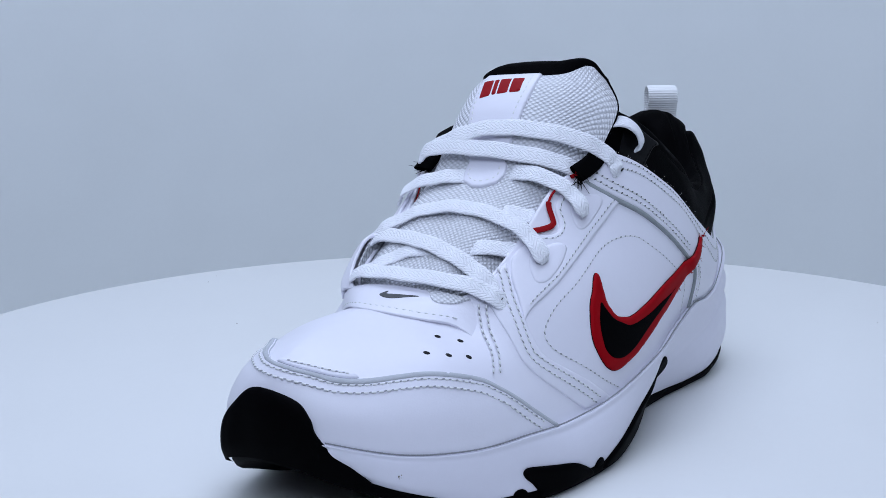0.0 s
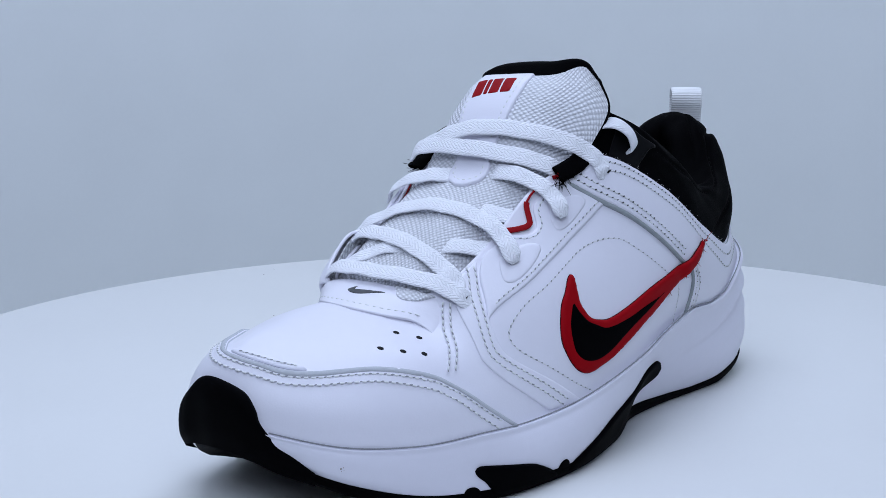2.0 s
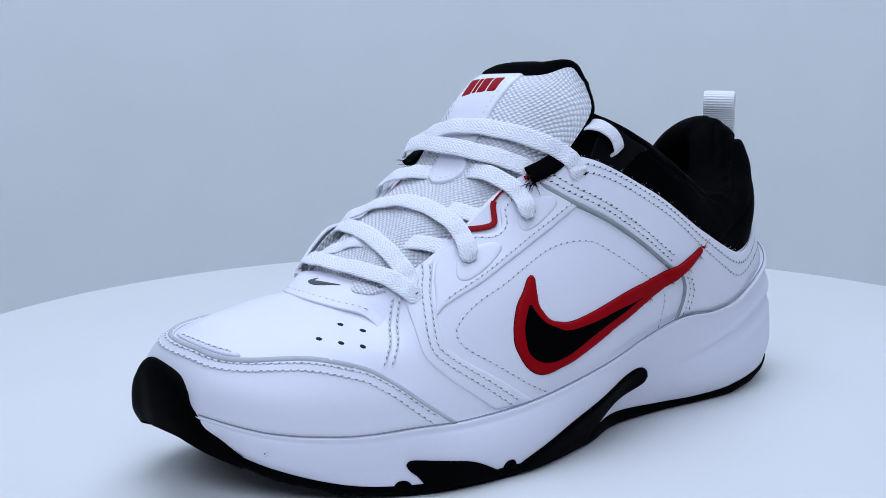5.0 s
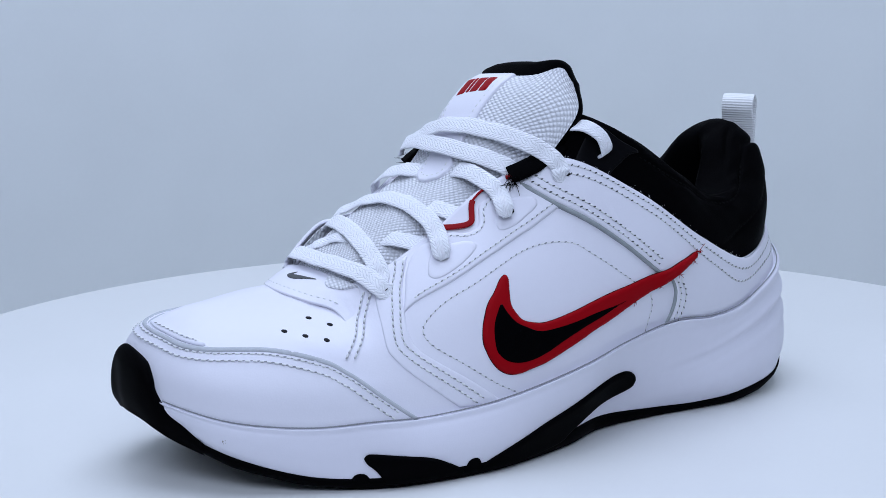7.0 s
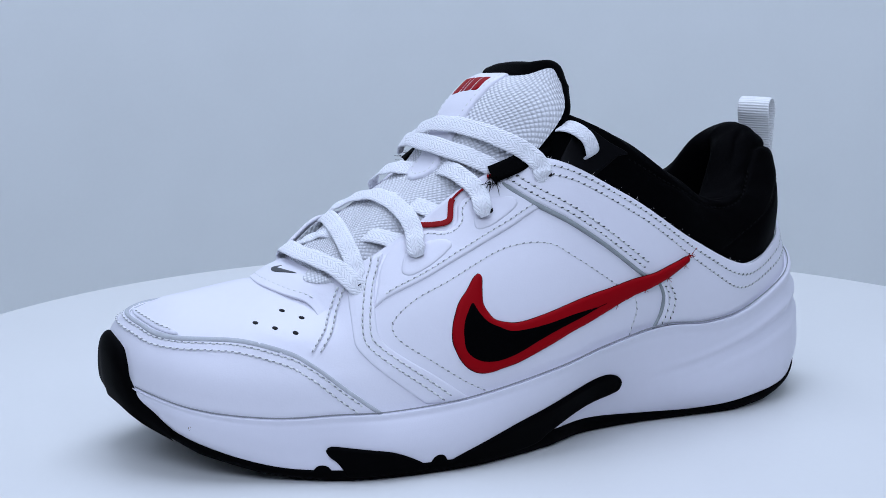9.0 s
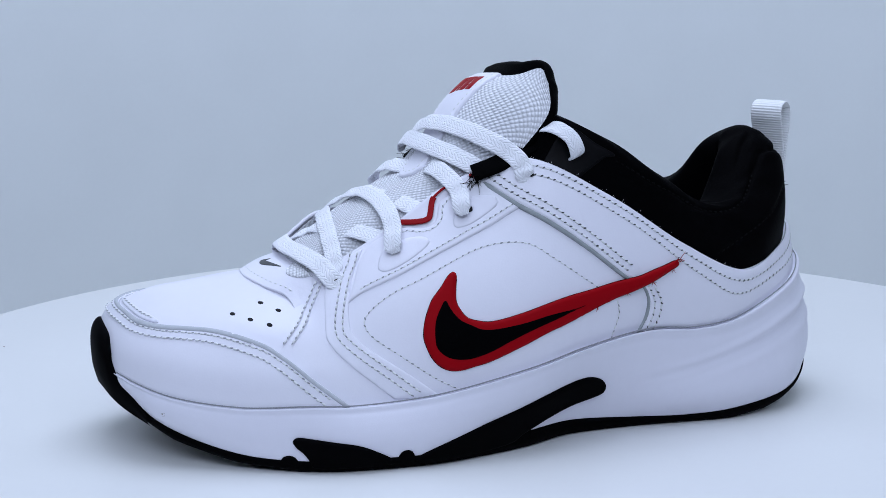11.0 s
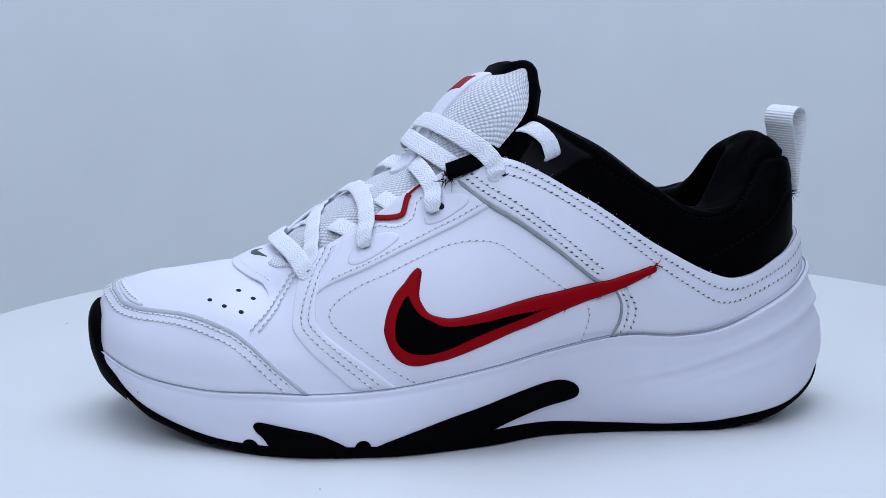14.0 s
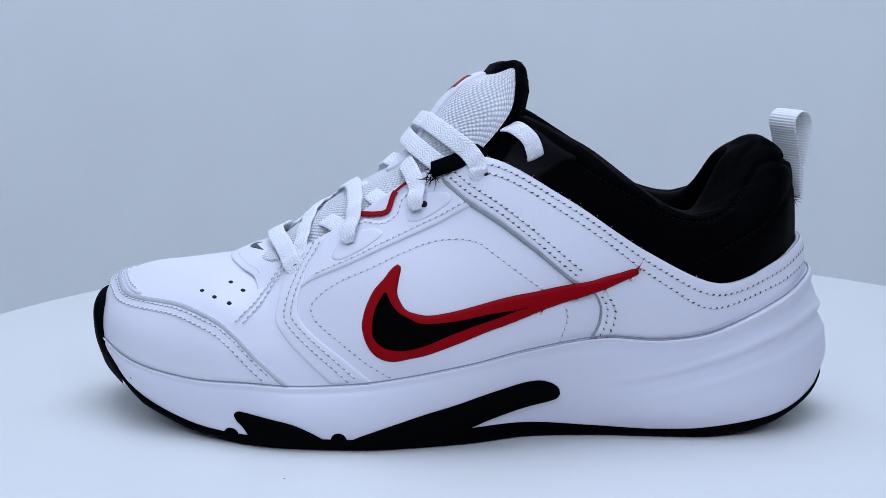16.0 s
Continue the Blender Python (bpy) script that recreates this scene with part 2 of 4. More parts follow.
CO5 = [(-6, -38, 96), (4, -40, 92), (22, -41, 86), (42, -41, 78), (56, -39, 72), (68, -36, 70), (78, -30, 78), (84, -25, 88), (87, -20, 92), (88, -17, 94)]
CO6 = [(-12, -38, 60), (0, -40, 55), (20, -42, 50), (40, -43, 46), (58, -42, 44), (74, -39, 44), (88, -33, 48), (97, -26, 52), (101, -21, 54), (102, -17, 55)]


INNER_DROP = [1, 2, 4.5, 5.6, 2.2, 0, 0, 0, 0, 0]      # the inner side of the collar runs lower


def open_mirror(rail, c=-18, drop=0.0):
    return list(rail) + [(x, 2 * c - y, z - drop * d) for (x, y, z), d in zip(rail[-2::-1], INNER_DROP[-2::-1])]


COLLAR = Loft([open_mirror(r, drop=d) for r, d in zip((CO0, CO1, CO2, CO3, CO4, CO5, CO6), (0.3, 0.7, 1, 1, 1, 0.8, 0.3))])

# tongue: rails across from the outer to the inner edge, stations from the toe end to the top
TO_OUT = [(-116, -30, 48), (-94, -36, 63), (-70, -40, 77), (-45, -43, 93), (-28, -45, 107), (-16.5, -47, 119), (-7.5, -47.8, 131.5), (-5, -41, 142.3)]
TO_QTR = [(-118, -20, 56), (-97, -22, 75.5), (-75, -25, 90), (-53, -27, 103), (-41, -29, 115.5), (-31, -28, 128), (-23, -27, 137), (-14, -25, 144)]
TO_MID = [(-118, -6, 58), (-98, -6, 76.5), (-76, -7, 92), (-55, -8, 104), (-44, -6, 116), (-34, -4, 129), (-25, -4, 137.5), (-17, -4, 142.5)]


TO_QTI = [(-118, 8, 56), (-98, 10, 74.5), (-76, 11, 89.5), (-55, 12, 101.5), (-43, 12, 113), (-33, 11, 125.5), (-23.5, 10, 135), (-15.5, 9, 141)]
TO_INN = [(-116, 18, 48), (-94, 25, 62), (-70, 28, 75), (-45, 25, 90), (-31, 21, 105), (-21, 18.5, 119), (-13, 16.5, 130), (-9, 14, 138.5)]
TONGUE = Loft([TO_OUT, TO_QTR, TO_MID, TO_QTI, TO_INN])

# the sheet on which the laces lie, from below the first eyelets up to the top of the tongue
LG_OUT = [(-108, -38, 60), (-93.5, -44, 68), (-71, -49, 82), (-44, -52, 96), (-18.5, -54, 107), (0, -55, 116)]
LG_QTR = [(-112, -26, 66), (-97, -30, 73.5), (-76, -33, 87), (-53, -34, 102), (-34, -36, 119), (-18, -38, 137)]
LG_MID = [(-116, -6, 70), (-102, -7, 76), (-80, -8, 90), (-58, -9, 105), (-42, -7, 123), (-26, -5, 142)]
LG_QTI = [(-113, 10, 68), (-101, 13, 74), (-80, 15, 88), (-57, 15, 103), (-40, 19, 120), (-24, 22, 138)]
LG_INN = [(-108, 22, 60), (-104, 19, 68), (-82, 26, 82), (-56, 26, 97), (-42, 24, 110), (-28, 32, 122)]
LACING = Loft([LG_OUT, LG_QTR, LG_MID, LG_QTI, LG_INN])


class Over:
    """A sheet raised by a height that depends on the place on it."""

    def __init__(self, loft, extra):
        self.loft, self.extra = loft, extra

    def at(self, a, h):
        a, h = np.broadcast_arrays(np.asarray(a, float), np.asarray(h, float))
        return self.loft.off(a, h, self.extra(a, h))

    def normal(self, a, h):
        return self.loft.normal(a, h)

    def off(self, a, h, d):
        return self.at(a, h) + self.loft.normal(a, h) * np.asarray(d)[..., None]


def tongue_reach(h):
    """How far up the mesh of the tongue goes: its top corners are rounded."""
    h = np.asarray(h, float)
    return 7.0 - 0.62 * np.clip((2 * h - 1.72) / 0.28, 0, 1) ** 2.2 + 0.46 * np.exp(-((h - 0.10) / 0.11) ** 2) - 0.24 * np.clip((0.07 - h) / 0.07, 0, 1) ** 2


def tongue_puff(a, h):
    return 1.6 * np.sin(np.clip(h, 0, 1) * math.pi) ** 0.5 * np.clip((a - 3.5) / 1.5, 0, 1) * np.clip((tongue_reach(h) - a) / 0.8, 0, 1) ** 0.6


ROLL_SEAM = [(1.9, 0.26), (2.56, 0.265), (3.3, 0.288), (4.6, 0.303), (5.33, 0.335), (5.8, 0.375), (6.3, 0.412), (6.9, 0.42), (7.3, 0.385), (7.66, 0.345), (9.0, 0.335)]
HEEL_SEAM = [(4.3, 0.06), (4.6, 0.10), (5.15, 0.165), (5.75, 0.196), (6.3, 0.205), (7.1, 0.226), (9.0, 0.235)]


def collar_puff(a, h):
    """Padding of the collar: grooves along its seams, soft folds between them."""
    q = np.minimum(a, 18 - a)
    roll, heel = (np.interp(q, *zip(*s)) for s in (ROLL_SEAM, HEEL_SEAM))
    back = np.clip((q - 6.2) / 1.2, 0, 1)
    d = -(0.7 + 1.1 * back) * np.exp(-((h - roll) / 0.016) ** 2) * np.clip((q - 1.9) / 0.5, 0, 1)
    d += -(0.6 + 0.6 * back) * np.exp(-((h - heel) / 0.012) ** 2) * np.clip((q - 4.3) / 0.5, 0, 1)
    d += 0.1 * back * np.exp(-((h - (roll + heel) / 2) / 0.05) ** 2)
    d += -1.3 * np.exp(-((h - 0.512) / 0.018) ** 2) * np.exp(-((q - 7.3) / 0.8) ** 2)
    d += 0.35 * np.sin(q * 5.1 + h * 17) * np.sin(h * 31 + q * 1.7) * np.exp(-((h - 0.38) / 0.16) ** 2)
    return d


CUSHION = Over(COLLAR, collar_puff)
PADDED = Over(TONGUE, tongue_puff)
# ---- end of surfaces ----

# ---- the place ----
def slab(name, lo, hi, mat, label, category):
    bm = bmesh.new()
    bmesh.ops.create_cube(bm, size=1.0)
    for v in bm.verts:
        v.co = [l + (c + 0.5) * (h - l) for c, l, h in zip(v.co, lo, hi)]
    me = bpy.data.meshes.new(name)
    bm.to_mesh(me)
    bm.free()
    me.materials.append(mat)
    return tagged(new(name, me), label, category, kind="structure")


def build_sweep():
    """The cloth backdrop: floor of the tent, a wide cove and the back, swept round to both sides."""
    R, r, n, z0 = 0.74, 0.10, 12, -0.50
    prof = [(0.02, z0), (R - r, z0)]
    prof += [(R - r + r * math.sin(a), z0 + r - r * math.cos(a)) for a in [math.pi / 2 * k / n for k in range(1, n + 1)]]
    prof += [(R, 0.25), (R, 0.60), (R, 0.95)]
    nu = 97
    V = []
    for i in range(nu):
        a = math.radians(-25 + 230 * i / (nu - 1))
        for d, z in prof:
            V.append((d * math.cos(a) * 1.12, 0.02 + d * math.sin(a), z))
    m = len(prof)
    ob = mesh_object("backdrop", V, grid_faces(nu, m), M_TENT)
    so = ob.modifiers.new("cloth", "SOLIDIFY")
    so.thickness, so.offset = 0.004, 1
    return tagged(ob, "seamless pale blue-grey cloth sweep curving up behind the turntable", "backdrop", kind="structure")


build_sweep()
slab("floor", (-1.6, -2.2, -0.535), (1.6, 1.2, -0.51), M_ROOM, "plain grey floor under the photo tent", "floor")
slab("wall_north", (-1.6, 1.2, -0.535), (1.6, 1.25, 2.0), M_ROOM, "plain grey wall behind the photo tent", "wall")
slab("wall_south", (-1.6, -2.25, -0.535), (1.6, -2.2, 2.0), M_ROOM, "plain grey wall behind the camera", "wall")
slab("wall_west", (-1.65, -2.25, -0.535), (-1.6, 1.25, 2.0), M_ROOM, "plain grey side wall", "wall")
slab("wall_east", (1.6, -2.25, -0.535), (1.65, 1.25, 2.0), M_ROOM, "plain grey side wall", "wall")
slab("ceiling", (-1.65, -2.25, 2.0), (1.65, 1.25, 2.05), M_ROOM, "plain grey ceiling", "ceiling")


def lathe(prof, n):
    V = [(r * math.cos(2 * math.pi * i / n), r * math.sin(2 * math.pi * i / n), z) for i in range(n) for r, z in prof]
    return V, grid_faces(n, len(prof), True)


def build_turntable():
    t = tagged(new("turntable"), "round white motorised display turntable with a smooth matt top", "turntable")
    R = 313 * MM
    prof = [(0.0001, 0.0)] + [(R - 0.004, 0.0)] + [(R - 0.004 + 0.004 * math.sin(a), -0.004 + 0.004 * math.cos(a)) for a in (0.3, 0.6, 0.9, 1.2, 1.57)]
    prof += [(R, -0.02), (R - 0.003, -0.023), (0.0001, -0.023)]
    mesh_object("platter", *lathe(prof, 256), M_TABLE, t)
    b = R * 0.8
    mesh_object("base", *lathe([(0.0001, -0.024), (b, -0.024), (b, -0.494), (b - 0.004, -0.498), (0.0001, -0.498)], 128), M_TABLE, t)
    for _ in range(16):
        r, a = 0.285 * math.sqrt(random.uniform(0.2, 1)), random.uniform(0, 6.28)
        w = random.uniform(0.0003, 0.0006)
        P = [(r * math.cos(a) + w * math.cos(q) * random.uniform(0.6, 1.3), r * math.sin(a) + w * math.sin(q), 0.00003) for q in (0, 1, 2, 3, 4, 5)]
        P.append((r * math.cos(a), r * math.sin(a), 0.0003))
        mesh_object("dust_speck", P, [(i, (i + 1) % 6, 6) for i in range(6)], M_SCUFF, t)
    return t


turntable = build_turntable()

# ---- the sneaker ----
sneaker = tagged(new("sneaker"), "white leather sneaker with black padded collar and red-edged emblem", "sneaker")



def grid_part(name, P, mat, parent, closed=False, label="", thick=0.0, offset=-1):
    """A sheet from a grid of points, with UV in millimetres along and across."""
    na, nh = P.shape[:2]
    ob = part(name, P.reshape(-1, 3), grid_faces(na, nh, closed), mat, parent, label)
    du = np.linalg.norm(np.diff(P, axis=0), axis=-1).mean(axis=1)
    dv = np.linalg.norm(np.diff(P, axis=1), axis=-1).mean(axis=0)
    cu, cv = np.r_[0, np.cumsum(du)], np.r_[0, np.cumsum(dv)]
    uv = ob.data.uv_layers.new(name="UVMap")
    idx = np.empty(len(ob.data.loops), int)
    ob.data.loops.foreach_get("vertex_index", idx)
    uv.data.foreach_set("uv", np.c_[cu[idx // nh], cv[idx % nh]].astype(np.float32).ravel())
    if thick:
        so = ob.modifiers.new("thickness", "SOLIDIFY")
        so.thickness, so.offset = thick * MM, offset
    return ob


def loft_part(name, loft, a0, a1, na, nh, mat, parent, h0=0.0, h1=1.0, closed=False, label="", thick=0.0, lift=0.0):
    A, H = np.meshgrid(np.linspace(a0, a1, na, endpoint=not closed), np.linspace(h0, h1, nh), indexing="ij")
    return grid_part(name, loft.off(A, H, np.full(A.shape, lift)), mat, parent, closed, label, thick)


def smooth_line(ctrl, step=0.08, closed=False):
    ctrl = np.asarray(ctrl, float)
    n = len(ctrl)
    t = np.arange(0, n if closed else n - 1 + 1e-6, step)
    return catmull(ctrl, t, closed)


def resample(P, step):
    d = np.r_[0, np.cumsum(np.linalg.norm(np.diff(P, axis=0), axis=1))]
    s = np.arange(0, d[-1], step)
    return np.stack([np.interp(s, d, P[:, k]) for k in range(P.shape[1])], axis=1)


def inside(poly, pts):
    x, y = pts[:, 0], pts[:, 1]
    r = np.zeros(len(pts), bool)
    for (x1, y1), (x2, y2) in zip(poly, np.roll(poly, -1, axis=0)):
        c = (y1 > y) != (y2 > y)
        r ^= c & (x < (x2 - x1) * (y - y1) / ((y2 - y1) if y2 != y1 else 1e-9) + x1)
    return r


def distance(poly, pts):
    best = np.full(len(pts), 1e9)
    for p, q in zip(poly, np.roll(poly, -1, axis=0)):
        d = q - p
        k = np.clip(((pts - p) @ d) / max(d @ d, 1e-12), 0, 1)
        best = np.minimum(best, np.linalg.norm(pts - p - k[:, None] * d, axis=1))
    return best


def patch(name, loft, outline, thick, mat, parent, label="", edge=None, bev=0.9, cell=3.0, lift=0.0, dome=0.0):
    """A piece of material laid on a sheet: outline in the sheet's own (a, h), with a rounded, raised edge."""
    outline = np.asarray(outline, float)
    c = outline.mean(axis=0)
    sa = np.linalg.norm(loft.at(c[0] + 0.05, c[1]) - loft.at(c[0] - 0.05, c[1])) / 0.1
    sh = np.linalg.norm(loft.at(c[0], c[1] + 0.01) - loft.at(c[0], c[1] - 0.01)) / 0.02
    k = np.array([sa, sh])
    poly = resample(np.vstack([outline, outline[:1]]) * k, min(1.2, cell))
    lo, hi = poly.min(axis=0), poly.max(axis=0)
    gx, gy = np.meshgrid(np.arange(lo[0], hi[0], cell), np.arange(lo[1], hi[1], cell), indexing="ij")
    gx = gx + (np.arange(gx.shape[1]) % 2)[None] * cell / 2
    pts = np.c_[gx.ravel(), gy.ravel()]
    pts = pts[inside(poly, pts)]
    pts = pts[distance(poly, pts) > bev * 1.5] if len(pts) else pts
    tan = np.roll(poly, -1, axis=0) - np.roll(poly, 1, axis=0)
    nor = np.c_[-tan[:, 1], tan[:, 0]] / (np.linalg.norm(tan, axis=1, keepdims=True) + 1e-9)
    rings = []
    for d in (0.35 * bev, bev):
        for s in (1, -1):
            q = poly + s * d * nor
            ok = inside(poly, q)
            q = q[ok]
            if len(q):
                q = q[distance(poly, q) > 0.93 * d]
            rings.append(q)
    allp = np.vstack([poly, *rings, pts])
    n = len(poly)
    res = delaunay_2d_cdt([Vector(p) for p in allp], [], [list(range(n))], 1, 1e-5)
    v2 = np.array([(v.x, v.y) for v in res[0]])
    d = distance(poly, v2)
    f = np.clip(d / bev, 0, 1)
    hgt = thick * np.sqrt(np.maximum(0, 1 - (1 - f) ** 2)) * 0.65 + thick * 0.35 + lift
    if dome:
        hgt = hgt + dome * (1 - np.exp(-d / 3.0))
    ah = v2 / k
    V = loft.off(ah[:, 0], ah[:, 1], hgt)
    faces = [tuple(t) for t in res[2]]
    ends = {}
    for t in faces:
        for a, b in zip(t, t[1:] + t[:1]):
            ends[(a, b)] = 1
    rim = [(a, b) for a, b in ends if (b, a) not in ends]
    low = {}
    base = list(map(tuple, V))
    for a, b in rim:
        for q in (a, b):
            if q not in low:
                low[q] = len(base)
                base.append(tuple(loft.off(ah[q, 0], ah[q, 1], np.array(-0.5))))
    skirt = [(b, a, low[a], low[b]) for a, b in rim]
    ob = part(name, base, faces + skirt, mat, parent, label)
    if edge:
        ob.data.materials.append(edge)
        for i, p in enumerate(ob.data.polygons):
            if any(v >= len(v2) for v in p.vertices):
                p.material_index = 1
    uv = ob.data.uv_layers.new(name="UVMap")
    full = np.vstack([v2, v2[list(low)]]) if low else v2
    idx = np.empty(len(ob.data.loops), int)
    ob.data.loops.foreach_get("vertex_index", idx)
    uv.data.foreach_set("uv", full[idx].astype(np.float32).ravel())
    return ob


def stitch_row(loft, ctrl, parent, lift=0.0, side=0.0, length=1.85, gap=0.85, fat=0.47, holes=True, label="row of white thread stitches", mat=None, smooth=True, hole=None):
    """A row of stitches along a line on a sheet; side shifts it to a parallel line."""
    line = smooth_line(ctrl, 0.05) if smooth else np.asarray(ctrl, float)
    P = loft.at(line[:, 0], line[:, 1])
    N = loft.normal(line[:, 0], line[:, 1])
    T = np.gradient(P, axis=0)
    T /= np.linalg.norm(T, axis=1, keepdims=True) + 1e-9
    P = P + np.cross(N, T) * side + N * (lift - 0.15)
    d = np.r_[0, np.cumsum(np.linalg.norm(np.diff(P, axis=0), axis=1))]
    V, F, HV, HF = [], [], [], []

    def ev(s):
        p = np.array([np.interp(s, d, P[:, k]) for k in range(3)])
        n = np.array([np.interp(s, d, N[:, k]) for k in range(3)])
        return p, n / np.linalg.norm(n)

    s = 0.0
    while s + length < d[-1]:
        l = length * random.uniform(0.9, 1.08)
        rings = []
        for q, w in ((0.0, 0.25), (0.18, 0.85), (0.5, 1.0), (0.82, 0.85), (1.0, 0.25)):
            p, n = ev(s + q * l)
            t = ev(s + min(q * l + 0.1, l))[0] - ev(s + max(q * l - 0.1, 0))[0]
            b = np.cross(n, t)
            b /= np.linalg.norm(b) + 1e-9
            rings.append([p + b * (fat * w * math.cos(a)) + n * (fat * 0.8 * w * math.sin(a) - fat * (1 - w) * 0.5) for a in (math.pi * 2 * i / 6 for i in range(6))])
        o = len(V)
        for r in rings:
            V.extend(r)
        for i in range(4):
            for j in range(6):
                F.append((o + i * 6 + j, o + i * 6 + (j + 1) % 6, o + i * 6 + 6 + (j + 1) % 6, o + i * 6 + 6 + j))
        F.append(tuple(o + j for j in range(6)))
        F.append(tuple(o + 24 + j for j in range(6)))
        if holes:
            p, n = ev(min(s + l + gap * 0.5, d[-1]))
            t = ev(s + l)[0] - ev(s)[0]
            t /= np.linalg.norm(t) + 1e-9
            b = np.cross(n, t)
            o = len(HV)
            r = random.uniform(0.28, 0.38) * (1.15 if hole else 1.1)
            for i in range(8):
                a = math.pi * 2 * i / 8
                u, v = 1.7 * r * math.cos(a), 0.75 * r * math.sin(a)
                ct, st = (0.77, 0.64) if hole else (0.97, 0.24)
                HV.append(p + n * 0.22 + t * (u * ct - v * st) + b * (u * st + v * ct))
            HV.append(p + n * 0.27)
            HF += [(o + i, o + (i + 1) % 8, o + 8) for i in range(8)]
        s += l + gap
    if V:
        ob = tagged(part("stitching", V, F, mat or M_THREAD, sneaker, label), kind="stuff")
        if HV:
            tagged(part("needle_punching", HV, HF, hole or M_HOLE_GAP, ob), kind="stuff")


def tube_ribbon(name, P, N, width, thick, mat, parent, label="", nseg=10):
    """A flat woven band along the points P, whose face looks along N; width may vary along it."""
    P, N = np.asarray(P, float), np.asarray(N, float)
    T = np.gradient(P, axis=0)
    T /= np.linalg.norm(T, axis=1, keepdims=True) + 1e-9
    B = np.cross(N, T)
    B /= np.linalg.norm(B, axis=1, keepdims=True) + 1e-9
    N = np.cross(T, B)
    w = np.broadcast_to(np.asarray(width, float), (len(P),))
    prof = []
    for i in range(nseg * 2):
        a = 2 * math.pi * i / (nseg * 2)
        c, s = math.cos(a), math.sin(a)
        prof.append((math.copysign(abs(c) ** 0.55, c), math.copysign(abs(s) ** 0.7, s)))
    prof = np.array(prof + prof[:1])
    G = P[:, None] + B[:, None] * (prof[None, :, :1] * w[:, None, None] / 2) + N[:, None] * (prof[None, :, 1:] * thick / 2)
    return grid_part(name, G, mat, parent, label=label)


# ---- sole ----
def ridge(a, h):
    """Height of the moulded ridges round the heel of the midsole."""
    aa = np.where(a > 14, 28 - a, a)
    k = np.clip((aa - 8.7) / 3.0, 0, 1)
    c = np.interp(aa, [8.7, 9.6, 10.8, 11.8, 14], [0.50, 0.60, 0.735, 0.755, 0.715])
    r = 1.5 * np.exp(-((h - c - 0.035) / 0.035) ** 2) - 1.8 * np.exp(-((h - c + 0.03) / 0.035) ** 2)
    c2 = c - 0.17
    r2 = 0.7 * np.exp(-((h - c2) / 0.05) ** 2) - 0.5 * np.exp(-((h - c2 - 0.07) / 0.035) ** 2)
    lip = 1.0 * np.exp(-((h - 0.985) / 0.05) ** 2) - 0.5 * np.exp(-((h - 0.90) / 0.04) ** 2)
    return k * (0.65 * r + 0.6 * r2) + lip * (0.35 + 0.65 * k)


def build_midsole():
    n, m = 448, 60
    a = np.arange(n) * 28 / n
    A, H = np.meshgrid(a, np.linspace(0, 1, m), indexing="ij")
    V = SOLE.off(A, H, ridge(A, H))
    c = np.array([-20.0, -18.0, 0.0])
    top = V[:, -1:]
    inner = UPPER.at(a, 0.0)[:, None]
    lip = top * 0.55 + inner * 0.45
    lip[..., 2] = top[..., 2] - 0.4
    under = V[:, :1].copy()
    under[..., :2] = under[..., :2] * 0.55 + c[:2] * 0.45
    inn2 = inner.copy()
    inn2[..., :2] = inn2[..., :2] * 0.94 + c[:2] * 0.06
    inn2[..., 2] -= 1.5
    V = np.concatenate([under, V, lip, inn2], axis=1)
    return part("midsole", V.reshape(-1, 3), grid_faces(n, V.shape[1], True), M_FOAM, sneaker, "moulded white foam midsole with ridges at the heel")


midsole = build_midsole()


def build_outsole():
    n = 448
    a = np.arange(n) * 28 / n
    e = SOLE.at(a, 0.0)
    t = np.roll(e, -1, axis=0) - np.roll(e, 1, axis=0)
    out = np.c_[t[:, 1], -t[:, 0], np.zeros(n)]
    out /= np.linalg.norm(out, axis=1, keepdims=True)
    if np.mean(np.sum(out * (e - e.mean(axis=0)), axis=1)) < 0:
        out = -out
    zlow = np.interp(e[:, 0], [-186, -180, -173, -159, -138, -115, 74, 90, 101, 112, 119, 127], [25, 22, 17, 9, 2.6, 0, 0, 1.6, 4.6, 8.4, 11, 16])
    rings = []
    for d, f in ((-6.0, 1.12), (-0.6, 1.10), (0.5, 1.02), (0.7, 0.85), (0.3, 0.5), (-0.8, 0.15), (-2.6, 0.0), (-14.0, 0.0)):
        r = e + out * d
        r[:, 2] = zlow + (e[:, 2] - zlow) * f
        rings.append(r)
    last = e * 0.35 + np.array([-20.0, -18.0, 0.0]) * 0.65
    last[:, 2] = 0.0
    last[:, 2] = np.interp(last[:, 0], [-90, -70], [1.0, 0.0])
    rings.append(last)
    V = np.stack(rings, axis=1)
    return part("outsole", V.reshape(-1, 3), grid_faces(n, V.shape[1], True), M_RUBBER, sneaker, "thin black rubber outsole")


outsole = build_outsole()

